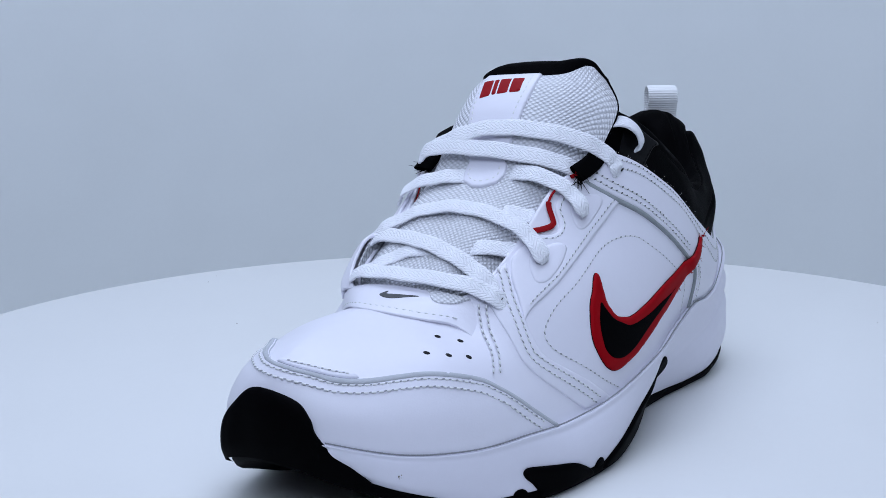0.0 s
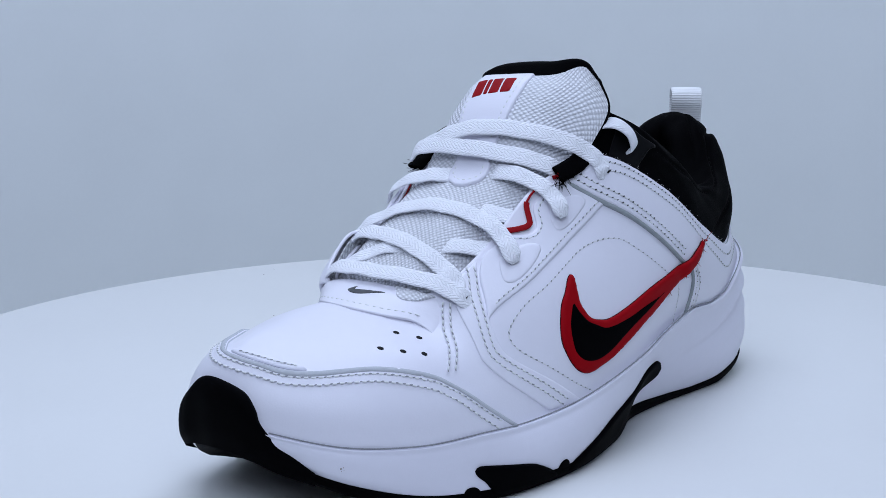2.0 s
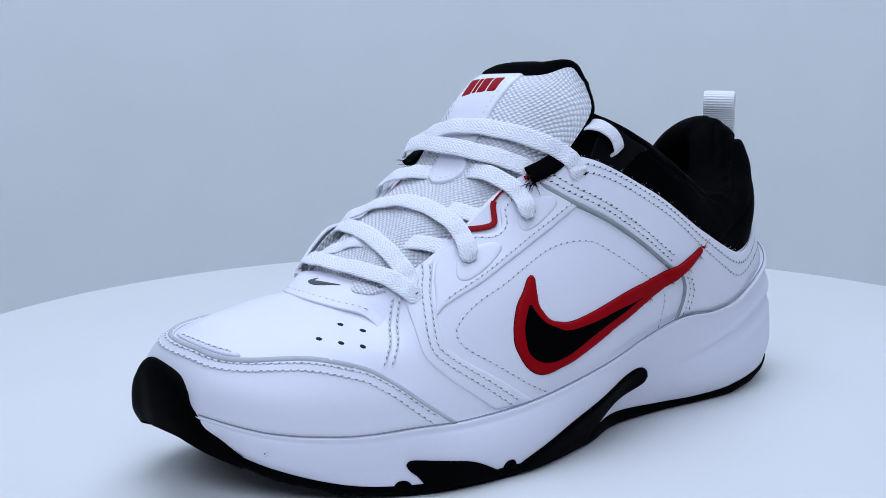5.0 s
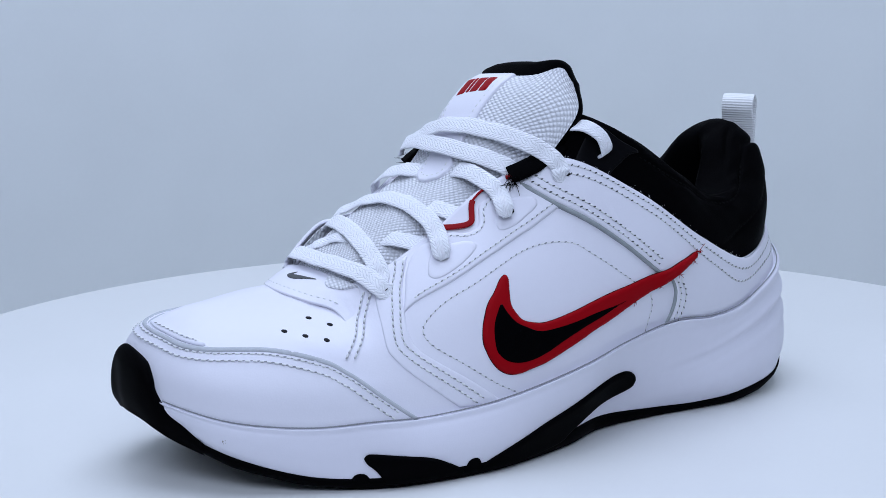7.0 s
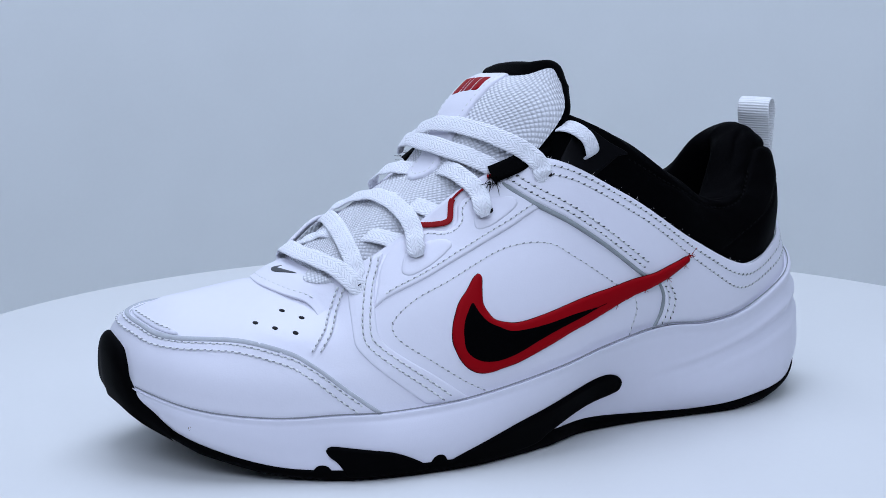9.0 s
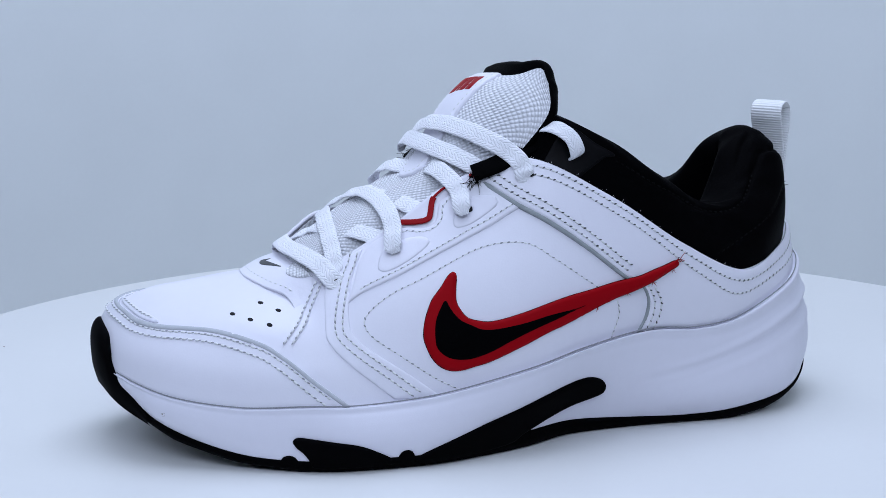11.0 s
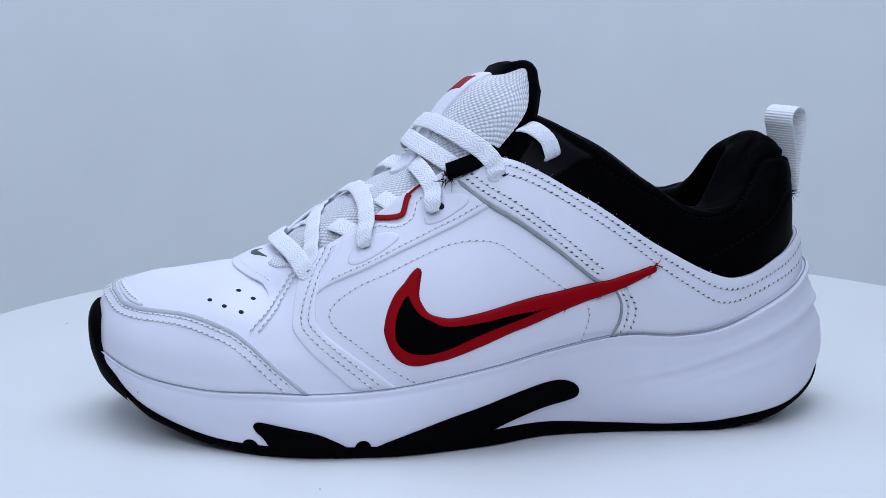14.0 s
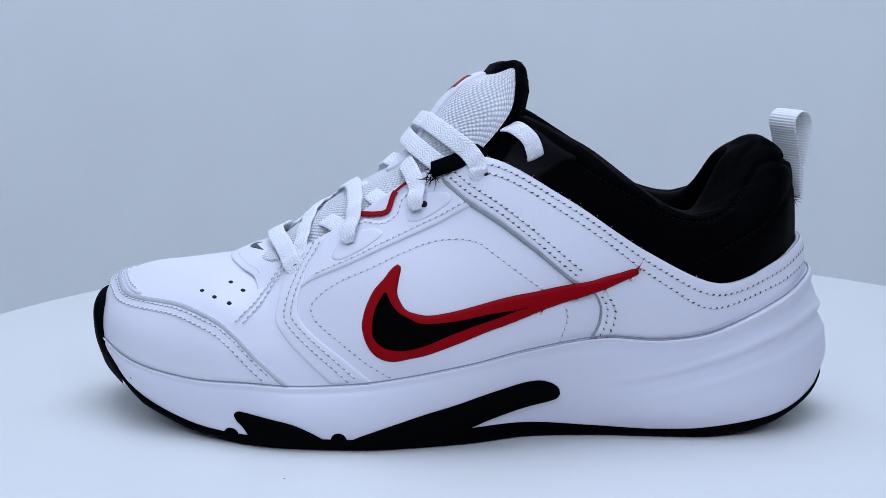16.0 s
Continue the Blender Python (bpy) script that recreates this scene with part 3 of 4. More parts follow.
BUMPER = Loft([
    [(-166, -34, 13.5), (-174, -25, 18), (-178.5, -19, 21.5), (-181, -12, 24), (-182.5, -2, 25), (-181, 7, 24), (-179, 15.5, 22), (-174.5, 22.5, 18.5), (-164, 28, 13.5)],
    [(-167.3, -35, 15.5), (-176.5, -24.5, 25), (-180.5, -19.5, 29), (-183.3, -13, 32), (-184.3, -2.5, 33), (-183, 7, 32), (-181.8, 15.5, 28.5), (-178, 21.5, 24.5), (-165.3, 29, 15.5)],
    [(-167.6, -35.3, 17), (-177.6, -23.2, 31.5), (-181.3, -19.5, 38), (-183.6, -13.5, 42.5), (-184.4, -3, 44.2), (-183.2, 6.5, 44), (-182, 14, 39), (-178.8, 20.5, 32), (-165.6, 29.3, 17)],
    [(-167.6, -35.3, 18.3), (-177.2, -21.5, 34), (-179.6, -19, 41), (-181, -14.5, 46.6), (-181.4, -4, 49.4), (-180.4, 5, 49.2), (-180, 10.5, 45.5), (-178.3, 18.3, 36), (-165.6, 29.3, 18.3)],
    [(-165, -33.5, 18), (-173.5, -18.5, 34), (-175.5, -16, 40.5), (-176.3, -12, 45.5), (-176.6, -3.5, 47.6), (-175.8, 4, 47.4), (-173.5, 8.5, 44.5), (-171.5, 15, 37), (-163, 27.5, 18)],
])
loft_part("toe_bumper", BUMPER, 0, 8, 120, 40, M_RUBBER, sneaker, label="black rubber toe bumper curling up over the tip")

POD = [(3.78, 0.44), (3.81, 0.49), (3.88, 0.51), (4.15, 0.466), (4.48, 0.395), (4.85, 0.29), (5.14, 0.13), (5.36, -0.04), (5.3, -0.12), (4.6, -0.14), (4.1, -0.12), (4.05, -0.03), (4.0, 0.07), (3.93, 0.2), (3.83, 0.32)]
WEDGE = [(5.62, -0.06), (5.81, 0.075), (6.21, 0.252), (6.52, 0.374), (6.83, 0.459), (7.2, 0.54), (7.67, 0.585), (8.03, 0.615), (8.2, 0.608), (8.36, 0.565), (8.45, 0.5), (8.43, 0.43), (8.3, 0.38), (8.04, 0.318),
         (7.68, 0.227), (7.3, 0.125), (7.0, 0.0), (6.8, -0.12), (6.2, -0.14), (5.7, -0.13)]
patch("sole_pod", SOLE, smooth_line(POD, 0.1, True), 1.6, M_RUBBER, sneaker, "black rubber traction pod set in the midsole", bev=1.2, cell=4)
patch("sole_wedge", SOLE, smooth_line(WEDGE, 0.1, True), 1.6, M_RUBBER, sneaker, "black rubber support wedge rising from the outsole", bev=1.4, cell=4)
for a0, w in ((3.72, 0.13), (5.52, 0.11)):
    arc = [(a0 - w, -0.1), (a0 - w, 0.0), (a0 - w * 0.6, 0.10), (a0, 0.13), (a0 + w * 0.6, 0.10), (a0 + w, 0.0), (a0 + w, -0.1)]
    patch("flex_notch", SOLE, smooth_line(arc, 0.2), 0.7, M_RUBBER, sneaker, "small arched black flex notch", bev=0.5, cell=3)

# ---- upper ----
def weld_toe(ob):
    """Joins both sides of the upper along the top of the toe box."""
    bm = bmesh.new()
    bm.from_mesh(ob.data)
    edge = [v for v in bm.verts if v.is_boundary and v.co.x < -118 * MM and v.co.z > 50 * MM]
    bmesh.ops.remove_doubles(bm, verts=edge, dist=0.9 * MM)
    bm.to_mesh(ob.data)
    bm.free()


upper = loft_part("upper", UPPER, 0, 28, 672, 72, M_LEATHER, sneaker, closed=True, label="smooth white leather upper", thick=1.2)
weld_toe(upper)
# dark grey ribbon painting the shadow in the gap between midsole and upper
aa = np.linspace(1.05, 26.9, 500)
gap_line = SOLE.at(aa, 1.0) * 0.9 + UPPER.at(aa, 0.0) * 0.1
gap_line[:, 2] = SOLE.at(aa, 1.0)[:, 2] + 0.65
tube_ribbon("gap_shadow", gap_line, np.tile([[0.0, 0.0, 1.0]], (500, 1)), 0.1 + 0.32 * np.clip(np.minimum(aa - 1.05, 26.9 - aa) / 1.2, 0, 1), 0.5, M_HOLE_GAP, sneaker, "thin dark strip standing in for the shadow gap above the midsole", nseg=3)
loft_part("collar", CUSHION, 0, 18, 320, 150, M_BLACK_FABRIC, sneaker, label="padded black fabric collar with rolled edge")

GUARD = [(4.84, 0.0), (4.5, 0.12), (4.15, 0.23), (3.8, 0.36), (3.64, 0.415), (3.36, 0.495), (2.92, 0.556), (2.5, 0.592), (2.1, 0.597), (1.6, 0.595), (1.1, 0.62), (0.6, 0.69), (0.0, 0.75)]
GUARD_IN = [(-0.6, 0.755), (-1.1, 0.745), (-1.7, 0.725), (-2.2, 0.69), (-2.7, 0.62), (-3.36, 0.5), (-4.15, 0.23), (-4.84, 0.0)]
line = smooth_line(GUARD + GUARD_IN, 0.1)
foot = np.c_[np.linspace(-4.84, 4.84, 140), np.full(140, -0.03)]
guard = patch("toe_guard", UPPER, np.vstack([line, foot[1:-1]]), 1.5, M_LEATHER, sneaker, "white leather toe guard with raw grey edge", edge=M_SUEDE, bev=0.5)
edge_line = [(a, h - 0.035) for a, h in GUARD[1:]] + [(a, h - 0.035) for a, h in GUARD_IN[:-1]]
stitch_row(UPPER, edge_line, guard, 1.6, 1.0)
stitch_row(UPPER, edge_line, guard, 1.6, 4.0)

# raw edge of the guard, a narrow grey strip of cut leather
raw = [(4.8, 0.02)] + GUARD[1:] + GUARD_IN[:-1]
strip = np.vstack([smooth_line([(a, h - 0.002) for a, h in raw], 0.1), smooth_line([(a * 0.992, h - 0.034 - 0.014 * math.exp(-((a - 1.2) / 1.0) ** 2)) for a, h in raw], 0.1)[::-1]])
patch("raw_edge", UPPER, strip, 1.8, M_SUEDE, guard, "narrow grey strip of cut leather", bev=0.3, cell=2.0)

# lip of the toe box above the guard
LIP = [(1.49, 0.612), (1.1, 0.64), (0.6, 0.71), (0.1, 0.767), (-0.15, 0.775), (-0.15, 0.79), (0.1, 0.808), (0.6, 0.757), (1.1, 0.70), (1.46, 0.65)]
patch("toe_lip", UPPER, smooth_line(LIP, 0.1, True), 0.9, M_LEATHER, sneaker, "thin white leather lip above the toe guard", edge=M_SUEDE, bev=0.4, cell=2)
stitch_row(UPPER, [(1.38, 0.647), (1.1, 0.678), (0.6, 0.742), (0.15, 0.79)], upper, 1.0, length=1.5, gap=1.0)

# perforations of the toe box
for a, h in ((3.41, 0.77), (3.69, 0.728), (2.83, 0.706), (3.12, 0.668), (3.44, 0.636)):
    ka, kh = (np.linalg.norm(UPPER.at(a + e, h + f) - UPPER.at(a - e, h - f)) for e, f in ((0.1, 0.0), (0.0, 0.02)))
    ring = [(a + 0.2 * 1.15 * math.cos(q) / ka, h + 0.04 * 1.15 * math.sin(q) / kh) for q in np.linspace(0, 2 * math.pi, 14, endpoint=False)]
    patch("perforation", UPPER, ring, 0.12, M_VOID, sneaker, "small round punched air hole", bev=0.2, cell=1.0)

# vamp panel under the lowest lace
VAMP = Loft([
    [(-111.5, -46, 55.6), (-110.2, -41, 58.6), (-112, -33, 61.5), (-118.5, -24.5, 63.5), (-124, -12, 65.6), (-122.5, 2, 65.4), (-114, 12, 62.4), (-107, 19, 58)],
    [(-104.5, -45, 61.4), (-105.5, -38.5, 64), (-107.5, -30, 66.4), (-112.5, -20, 67.8), (-115.5, -8, 69), (-115, 4, 68.6), (-110.5, 13, 66), (-106, 19, 62)],
    [(-97.5, -43, 66.6), (-100.5, -36, 68.4), (-103, -27, 69.9), (-105, -16, 70.8), (-106, -5, 71.2), (-106.5, 6, 70.5), (-106.5, 14, 68.5), (-104.5, 19.5, 65)],
])
VAMP.sign = -1.0
VA, VH = np.meshgrid(np.linspace(0.0, 7, 100), np.linspace(0, 1, 30), indexing="ij")
VP = VAMP.off(VA, VH, np.full(VA.shape, 0.4))
UA, UH = (g.ravel() for g in np.meshgrid(np.linspace(2.8, 6.2, 120), np.linspace(0.5, 1.0, 90), indexing="ij"))
UPTS, USUNK = UPPER.at(UA, UH), UPPER.off(UA, UH, np.full(UA.shape, -1.2))
for vi in range(100):
    for vj in range(30):
        blend = min(1.0, VA[vi, vj] / 2.3) ** 2 * (3 - 2 * min(1.0, VA[vi, vj] / 2.3))
        if blend < 1:
            k = int(((UPTS - VP[vi, vj]) ** 2).sum(axis=1).argmin())
            VP[vi, vj] = VP[vi, vj] * blend + USUNK[k] * (1 - blend)
vamp = grid_part("vamp_panel", VP, M_LEATHER, sneaker, label="white leather panel at the base of the lacing", thick=1.2)
if VAMP.normal(np.array(3.0), np.array(0.5))[2] < 0:
    VAMP.sign = 1.0
stitch_row(VAMP, [(6.6, 0.17), (5.0, 0.17), (3.4, 0.19), (2.2, 0.2), (1.5, 0.22)], vamp, 0.5, fat=0.34, holes=False)
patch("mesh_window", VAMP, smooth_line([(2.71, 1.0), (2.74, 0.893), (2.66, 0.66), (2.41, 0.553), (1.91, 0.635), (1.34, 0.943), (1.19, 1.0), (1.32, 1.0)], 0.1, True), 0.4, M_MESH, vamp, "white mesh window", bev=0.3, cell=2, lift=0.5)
TICK = [(4.35, 0.541), (4.26, 0.629), (4.12, 0.73), (4.14, 0.61), (4.0, 0.616), (3.65, 0.654), (3.06, 0.717), (3.44, 0.604), (3.86, 0.478), (4.16, 0.465)]
patch("printed_tick", VAMP, smooth_line(TICK, 0.1, True), 0.15, M_GREY_PRINT, vamp, "small dark grey printed tick", bev=0.2, cell=1, lift=0.5)

# seams of the toe box and of the side
TOE_SEAM = [(5.0, 0.895), (4.7, 0.80), (4.45, 0.742), (4.21, 0.683), (3.9, 0.577), (3.7, 0.485)]
stitch_row(UPPER, TOE_SEAM, upper, 0.9, 1.4)
stitch_row(UPPER, TOE_SEAM, upper, 0.9, -1.4)
QTR = [(5.62, 0.985), (5.5, 0.925), (5.32, 0.845), (5.1, 0.71), (4.94, 0.59), (4.885, 0.5), (4.97, 0.425), (5.19, 0.302), (5.475, 0.157), (5.72, 0.03)]
QEDGE = [(5.70, 0.98), (5.50, 0.90), (5.30, 0.80), (5.14, 0.67), (5.05, 0.55), (5.07, 0.455), (5.28, 0.33), (5.62, 0.168), (5.95, 0.004)]
quarter = patch("quarter_overlay", UPPER, np.vstack([smooth_line([(a + 0.02, h) for a, h in QEDGE], 0.1), smooth_line([(a - 0.30, h) for a, h in QTR], 0.1)[::-1]]), 0.75, M_LEATHER, sneaker, "white leather overlay strip along the quarter", bev=0.7)
stitch_row(UPPER, QTR, quarter, 0.9, 1.4)
stitch_row(UPPER, QTR, quarter, 0.9, -1.5)
ARC = [(6.2, 0.012), (5.89, 0.135), (5.56, 0.297), (5.3, 0.435), (5.25, 0.526), (5.37, 0.585), (5.63, 0.632), (5.99, 0.651), (6.37, 0.674), (6.76, 0.688), (7.13, 0.672), (7.47, 0.618), (7.71, 0.53), (8.0, 0.43), (8.27, 0.34)]
stitch_row(UPPER, ARC, upper, 0.05, holes=True, fat=0.36)
stitch_row(UPPER, [(8.54, 0.247), (8.56, 0.19), (8.54, 0.13), (8.42, 0.012)], upper, 0.12, fat=0.4)

# stay with the eyelets: a raised band above the crease
CREASE = [(5.14, 0.672), (5.3, 0.70), (5.46, 0.71), (5.79, 0.716), (6.18, 0.734), (6.6, 0.745), (7.04, 0.759), (7.57, 0.784)]
TOPEDGE = [(7.42, 0.97), (7.1, 0.962), (6.88, 0.955), (6.74, 0.945), (6.64, 0.91), (6.56, 0.885), (6.46, 0.88), (6.36, 0.90), (6.25, 0.945), (6.02, 0.97), (5.80, 0.97), (5.56, 0.905), (5.36, 0.80)]
stay = patch("eyestay", UPPER, np.vstack([smooth_line(CREASE, 0.1), smooth_line(TOPEDGE, 0.1)]), 1.0, M_LEATHER, sneaker, "white leather eyelet stay above a stitched crease", bev=0.9)
stitch_row(UPPER, [(a + 0.06, h + 0.028) for a, h in CREASE[1:]], stay, 1.05, fat=0.45)
stitch_row(UPPER, [(6.02, 0.945), (6.22, 0.925), (6.33, 0.882), (6.44, 0.862), (6.56, 0.865), (6.66, 0.885), (6.74, 0.92), (6.9, 0.938), (7.2, 0.95)], stay, 1.05, fat=0.45)
EMB1 = [(5.90, 0.905), (5.76, 0.86), (5.66, 0.80), (5.72, 0.762), (5.93, 0.764), (6.2, 0.788), (6.34, 0.812), (6.32, 0.85), (6.18, 0.885), (6.02, 0.905)]
EMB2 = [(6.90, 0.90), (6.75, 0.855), (6.70, 0.812), (6.87, 0.797), (7.16, 0.813), (7.33, 0.83), (7.36, 0.862), (7.24, 0.887), (7.06, 0.905)]
for e in (EMB1, EMB2):
    patch("embossed_pad", UPPER, smooth_line(e, 0.1, True), 0.5, M_LEATHER, stay, "raised rounded leather pad round an eyelet", bev=1.6, cell=2, lift=0.9)

# red piping that shows at the notch of the stay and along the inner edge
def piping(ctrl, width, name="red_piping"):
    c = smooth_line(ctrl, 0.1)
    P, N = UPPER.off(c[:, 0], c[:, 1], np.full(len(c), 0.9)), UPPER.normal(c[:, 0], c[:, 1])
    tube_ribbon(name, P, N, width, 1.0, M_RED_PAINT, sneaker, "dark red piping along the lacing notch")


piping([(6.24, 0.985), (6.30, 0.962), (6.36, 0.942), (6.42, 0.926), (6.47, 0.916), (6.53, 0.914), (6.57, 0.925), (6.61, 0.940), (6.65, 0.956), (6.69, 0.970), (6.73, 0.978)], 2.3)
piping([(6.72, 0.979), (6.85, 0.987), (7.0, 0.989), (7.12, 0.987)], 0.9)
piping([(6.24, 0.984), (6.17, 0.987), (6.1, 0.989)], 0.7)
piping([(7.24, 0.985), (7.30, 0.98), (7.36, 0.985)], 1.6)

for a, h in ((5.21, 0.862), (5.955, 0.861), (7.0, 0.859), (7.95, 0.918)):
    ring = [(a - 0.02 + 0.05 * math.cos(q), h + 0.016 * math.sin(q)) for q in np.linspace(0, 2 * math.pi, 16, endpoint=False)]
    patch("eyelet", UPPER, ring, 0.2, M_VOID, sneaker, "punched black eyelet slot", bev=0.3, cell=1.5, lift=1.75)

# the stay on the inner side of the lacing stands up round the tongue; its mesh lining and red piping show inside
STAY_TOP = [(-107, 13, 68), (-104, 17, 71), (-97, 20, 76.5), (-88, 21, 83), (-82, 18.5, 84.8), (-72, 15, 87.6), (-64, 16.5, 92), (-56, 18.6, 97.2), (-48, 22.5, 101), (-41.5, 26, 104.5), (-33, 29, 109)]


def build_inner_stay():
    q = np.linspace(0, len(STAY_TOP) - 1, 160)
    top = catmull(STAY_TOP, q)
    foot = UPPER.off(np.interp(q, [0, 10], [23.3, 19.9]), np.full(160, 0.80), np.full(160, 1.2))
    belly = top * 0.45 + foot * 0.55 + np.array([0, 2.4, 1.6])
    outer = Loft([foot, belly, top])
    A, H = np.meshgrid(np.linspace(0, 159, 160), np.linspace(0, 1, 24), indexing="ij")
    ob = grid_part("inner_eyestay", outer.at(A, H), M_LEATHER, sneaker, label="white leather eyelet stay on the inner side", thick=1.3, offset=0)
    drop = top + np.array([1.5, -1.2, -0.8])
    lin = Loft([drop, top + np.array([3.0, -1.5, -7.0]), top + np.array([5.0, -3.0, -15.0])])
    grid_part("stay_lining", lin.at(A, H), M_LINING_MESH, ob, label="pale grey mesh lining inside the stay", thick=0.6, offset=0)
    P = top + np.array([0.6, -1.0, -0.2])
    tube_ribbon("red_piping", P[74:], np.tile([[-0.3, -0.8, 0.5]], (86, 1)), 0.42, 0.5, M_RED_PAINT, ob, "thin dark red piping along the edge", nseg=4)
    return ob


build_inner_stay()

# scuff on the midsole
for a, h, w in ((1.97, 0.52, 0.012), (2.0, 0.56, 0.008), (1.985, 0.47, 0.007), (2.01, 0.50, 0.006)):
    patch("scuff", SOLE, [(a + w * math.cos(q), h + 2.6 * w * math.sin(q)) for q in np.linspace(0, 2 * math.pi, 9, endpoint=False)], 0.05, M_SCUFF, midsole, "tiny brown scuff", bev=0.1, cell=0.5)

# strap from the top eyelet to the heel, under the collar
STRAP_LO = [(7.34, 0.942), (7.45, 0.87), (7.61, 0.785), (7.98, 0.66), (8.36, 0.545), (8.74, 0.407), (8.95, 0.365), (9.04, 0.27), (9.03, 0.18), (8.97, 0.09), (8.85, 0.004)]
STRAP_HI = [(20.0, 0.995), (18.6, 0.995), (17.2, 0.995), (16.0, 0.995), (15.0, 0.995), (14.0, 0.995), (13.0, 0.995), (12.0, 0.995), (11.0, 0.995), (10.0, 0.995), (9.0, 0.995), (8.3, 0.995), (8.02, 0.992), (7.82, 0.979), (7.67, 0.965), (7.52, 0.956), (7.39, 0.952)]
body = np.vstack([smooth_line(STRAP_LO, 0.1), np.c_[np.linspace(8.9, 20, 120), np.full(120, 0.006)], smooth_line(STRAP_HI, 0.1)])
strap = patch("heel_strap", UPPER, body, 1.5, M_LEATHER, sneaker, "white leather heel strap with double seams and grey cut edge", edge=M_EDGE, bev=0.5, cell=3.5)
strap_edge = np.vstack([smooth_line([(a + 0.02, h + 0.006) for a, h in STRAP_LO], 0.1), smooth_line([(a - 0.024, h - (0.016 if k < 6 else 0.0)) for k, (a, h) in enumerate(STRAP_LO)], 0.1)[::-1]])
patch("raw_edge", UPPER, strap_edge, 1.25, M_EDGE, strap, "grey cut edge of the strap", bev=0.4, cell=2)
stitch_row(UPPER, [(a + 0.03, h + 0.04) for a, h in STRAP_LO[:6]], strap, 1.6, 0.2, length=1.9, gap=0.8, hole=M_HOLE_DARK)
stitch_row(UPPER, [(a + 0.03, h + 0.04) for a, h in STRAP_LO[:6]], strap, 1.6, 3.0, length=1.9, gap=0.8, hole=M_HOLE_DARK)
stitch_row(UPPER, [(a + 0.08, h) for a, h in STRAP_LO[6:]], strap, 1.6, 0.0, length=1.9, gap=0.8, hole=M_HOLE_DARK)
stitch_row(UPPER, [(a + 0.20, h) for a, h in STRAP_LO[6:]], strap, 1.6, 0.0, length=1.9, gap=0.8, hole=M_HOLE_DARK)
TOPROW = [(7.75, 0.965), (8.31, 0.955), (8.96, 0.94), (9.64, 0.915), (10.22, 0.875), (10.78, 0.80), (11.35, 0.78), (12.06, 0.74), (13.0, 0.72), (14.0, 0.72)]
stitch_row(UPPER, TOPROW, strap, 1.6, 0.0, length=1.9, gap=0.8, hole=M_HOLE_DARK)
stitch_row(UPPER, [(a, 1 - (1 - h) * 2.2) for a, h in TOPROW], strap, 1.6, 0.0, length=1.9, gap=0.8, hole=M_HOLE_DARK)

# ---- emblem on the side: a plain curved tick in black with a red border ----
SW = [(6.37, 0.627), (6.39, 0.605), (6.34, 0.554), (6.3, 0.492), (6.33, 0.441), (6.39, 0.395), (6.51, 0.361), (6.63, 0.339), (6.83, 0.327), (7.2, 0.322), (7.84, 0.316), (8.26, 0.333), (8.73, 0.395), (9.08, 0.486), (9.57, 0.718), (9.69, 0.763), (9.68, 0.729), (9.53, 0.644), (9.13, 0.412), (8.69, 0.293), (8.22, 0.22), (7.79, 0.18), (7.3, 0.169), (6.9, 0.146), (6.57, 0.124), (6.39, 0.124), (6.24, 0.124), (6.11, 0.141), (5.99, 0.186), (5.91, 0.248), (5.87, 0.316), (5.86, 0.373), (5.9, 0.441), (5.96, 0.492), (6.04, 0.537), (6.17, 0.576), (6.29, 0.616)]
SW_IN = [(6.18, 0.514), (6.21, 0.475), (6.25, 0.435), (6.31, 0.395), (6.41, 0.356), (6.52, 0.316), (6.68, 0.293), (6.95, 0.276), (7.35, 0.265), (7.81, 0.248), (8.12, 0.254), (7.89, 0.237), (7.56, 0.225), (7.15, 0.22), (6.84, 0.203), (6.58, 0.18), (6.39, 0.175), (6.25, 0.186), (6.12, 0.214), (6.03, 0.254), (5.98, 0.299), (5.98, 0.344), (6.0, 0.401), (6.04, 0.446), (6.11, 0.486)]


RAISED = Over(UPPER, lambda a, h: 1.6 * np.clip((a - 8.55) / 0.2, 0, 1))
SW_EDGE = smooth_line(SW, 0.07, True)
SW_EDGE = SW_EDGE + np.array([(random.uniform(-1, 1) * 0.006, random.uniform(-1, 1) * 0.0018) for _ in SW_EDGE])


def grown(loft, outline, d):
    """The outline of a piece, widened by d all round."""
    c = outline.mean(axis=0)
    k = np.array([np.linalg.norm(loft.at(c[0] + 0.05, c[1]) - loft.at(c[0] - 0.05, c[1])) / 0.1, np.linalg.norm(loft.at(c[0], c[1] + 0.01) - loft.at(c[0], c[1] - 0.01)) / 0.02])
    p = outline * k
    t = np.roll(p, -2, axis=0) - np.roll(p, 2, axis=0)
    n = np.c_[t[:, 1], -t[:, 0]] / (np.linalg.norm(t, axis=1, keepdims=True) + 1e-9)
    turn = np.sum(p[:, 0] * np.roll(p[:, 1], -1) - p[:, 1] * np.roll(p[:, 0], -1))
    return (p + n * math.copysign(d, turn)) / k


emblem = patch("emblem", RAISED, SW_EDGE, 1.3, M_RED, sneaker, "embroidered red border of the curved tick emblem", bev=1.6, cell=2.0)
# slightly wider dark piece: the emblem's thin edge shadow as colour
patch("emblem_edge_shadow", RAISED, grown(RAISED, smooth_line(SW, 0.1, True), 0.2), 0.35, M_EDGE_SHADOW, emblem, "dark red-black edging standing in for the thin shadow round the emblem", bev=0.3, cell=3.0)
patch("emblem_fill", RAISED, smooth_line(SW_IN, 0.1, True), 0.5, M_BLACK_FABRIC, emblem, "smooth black filling of the emblem", bev=0.6, cell=2.5, lift=1.0)


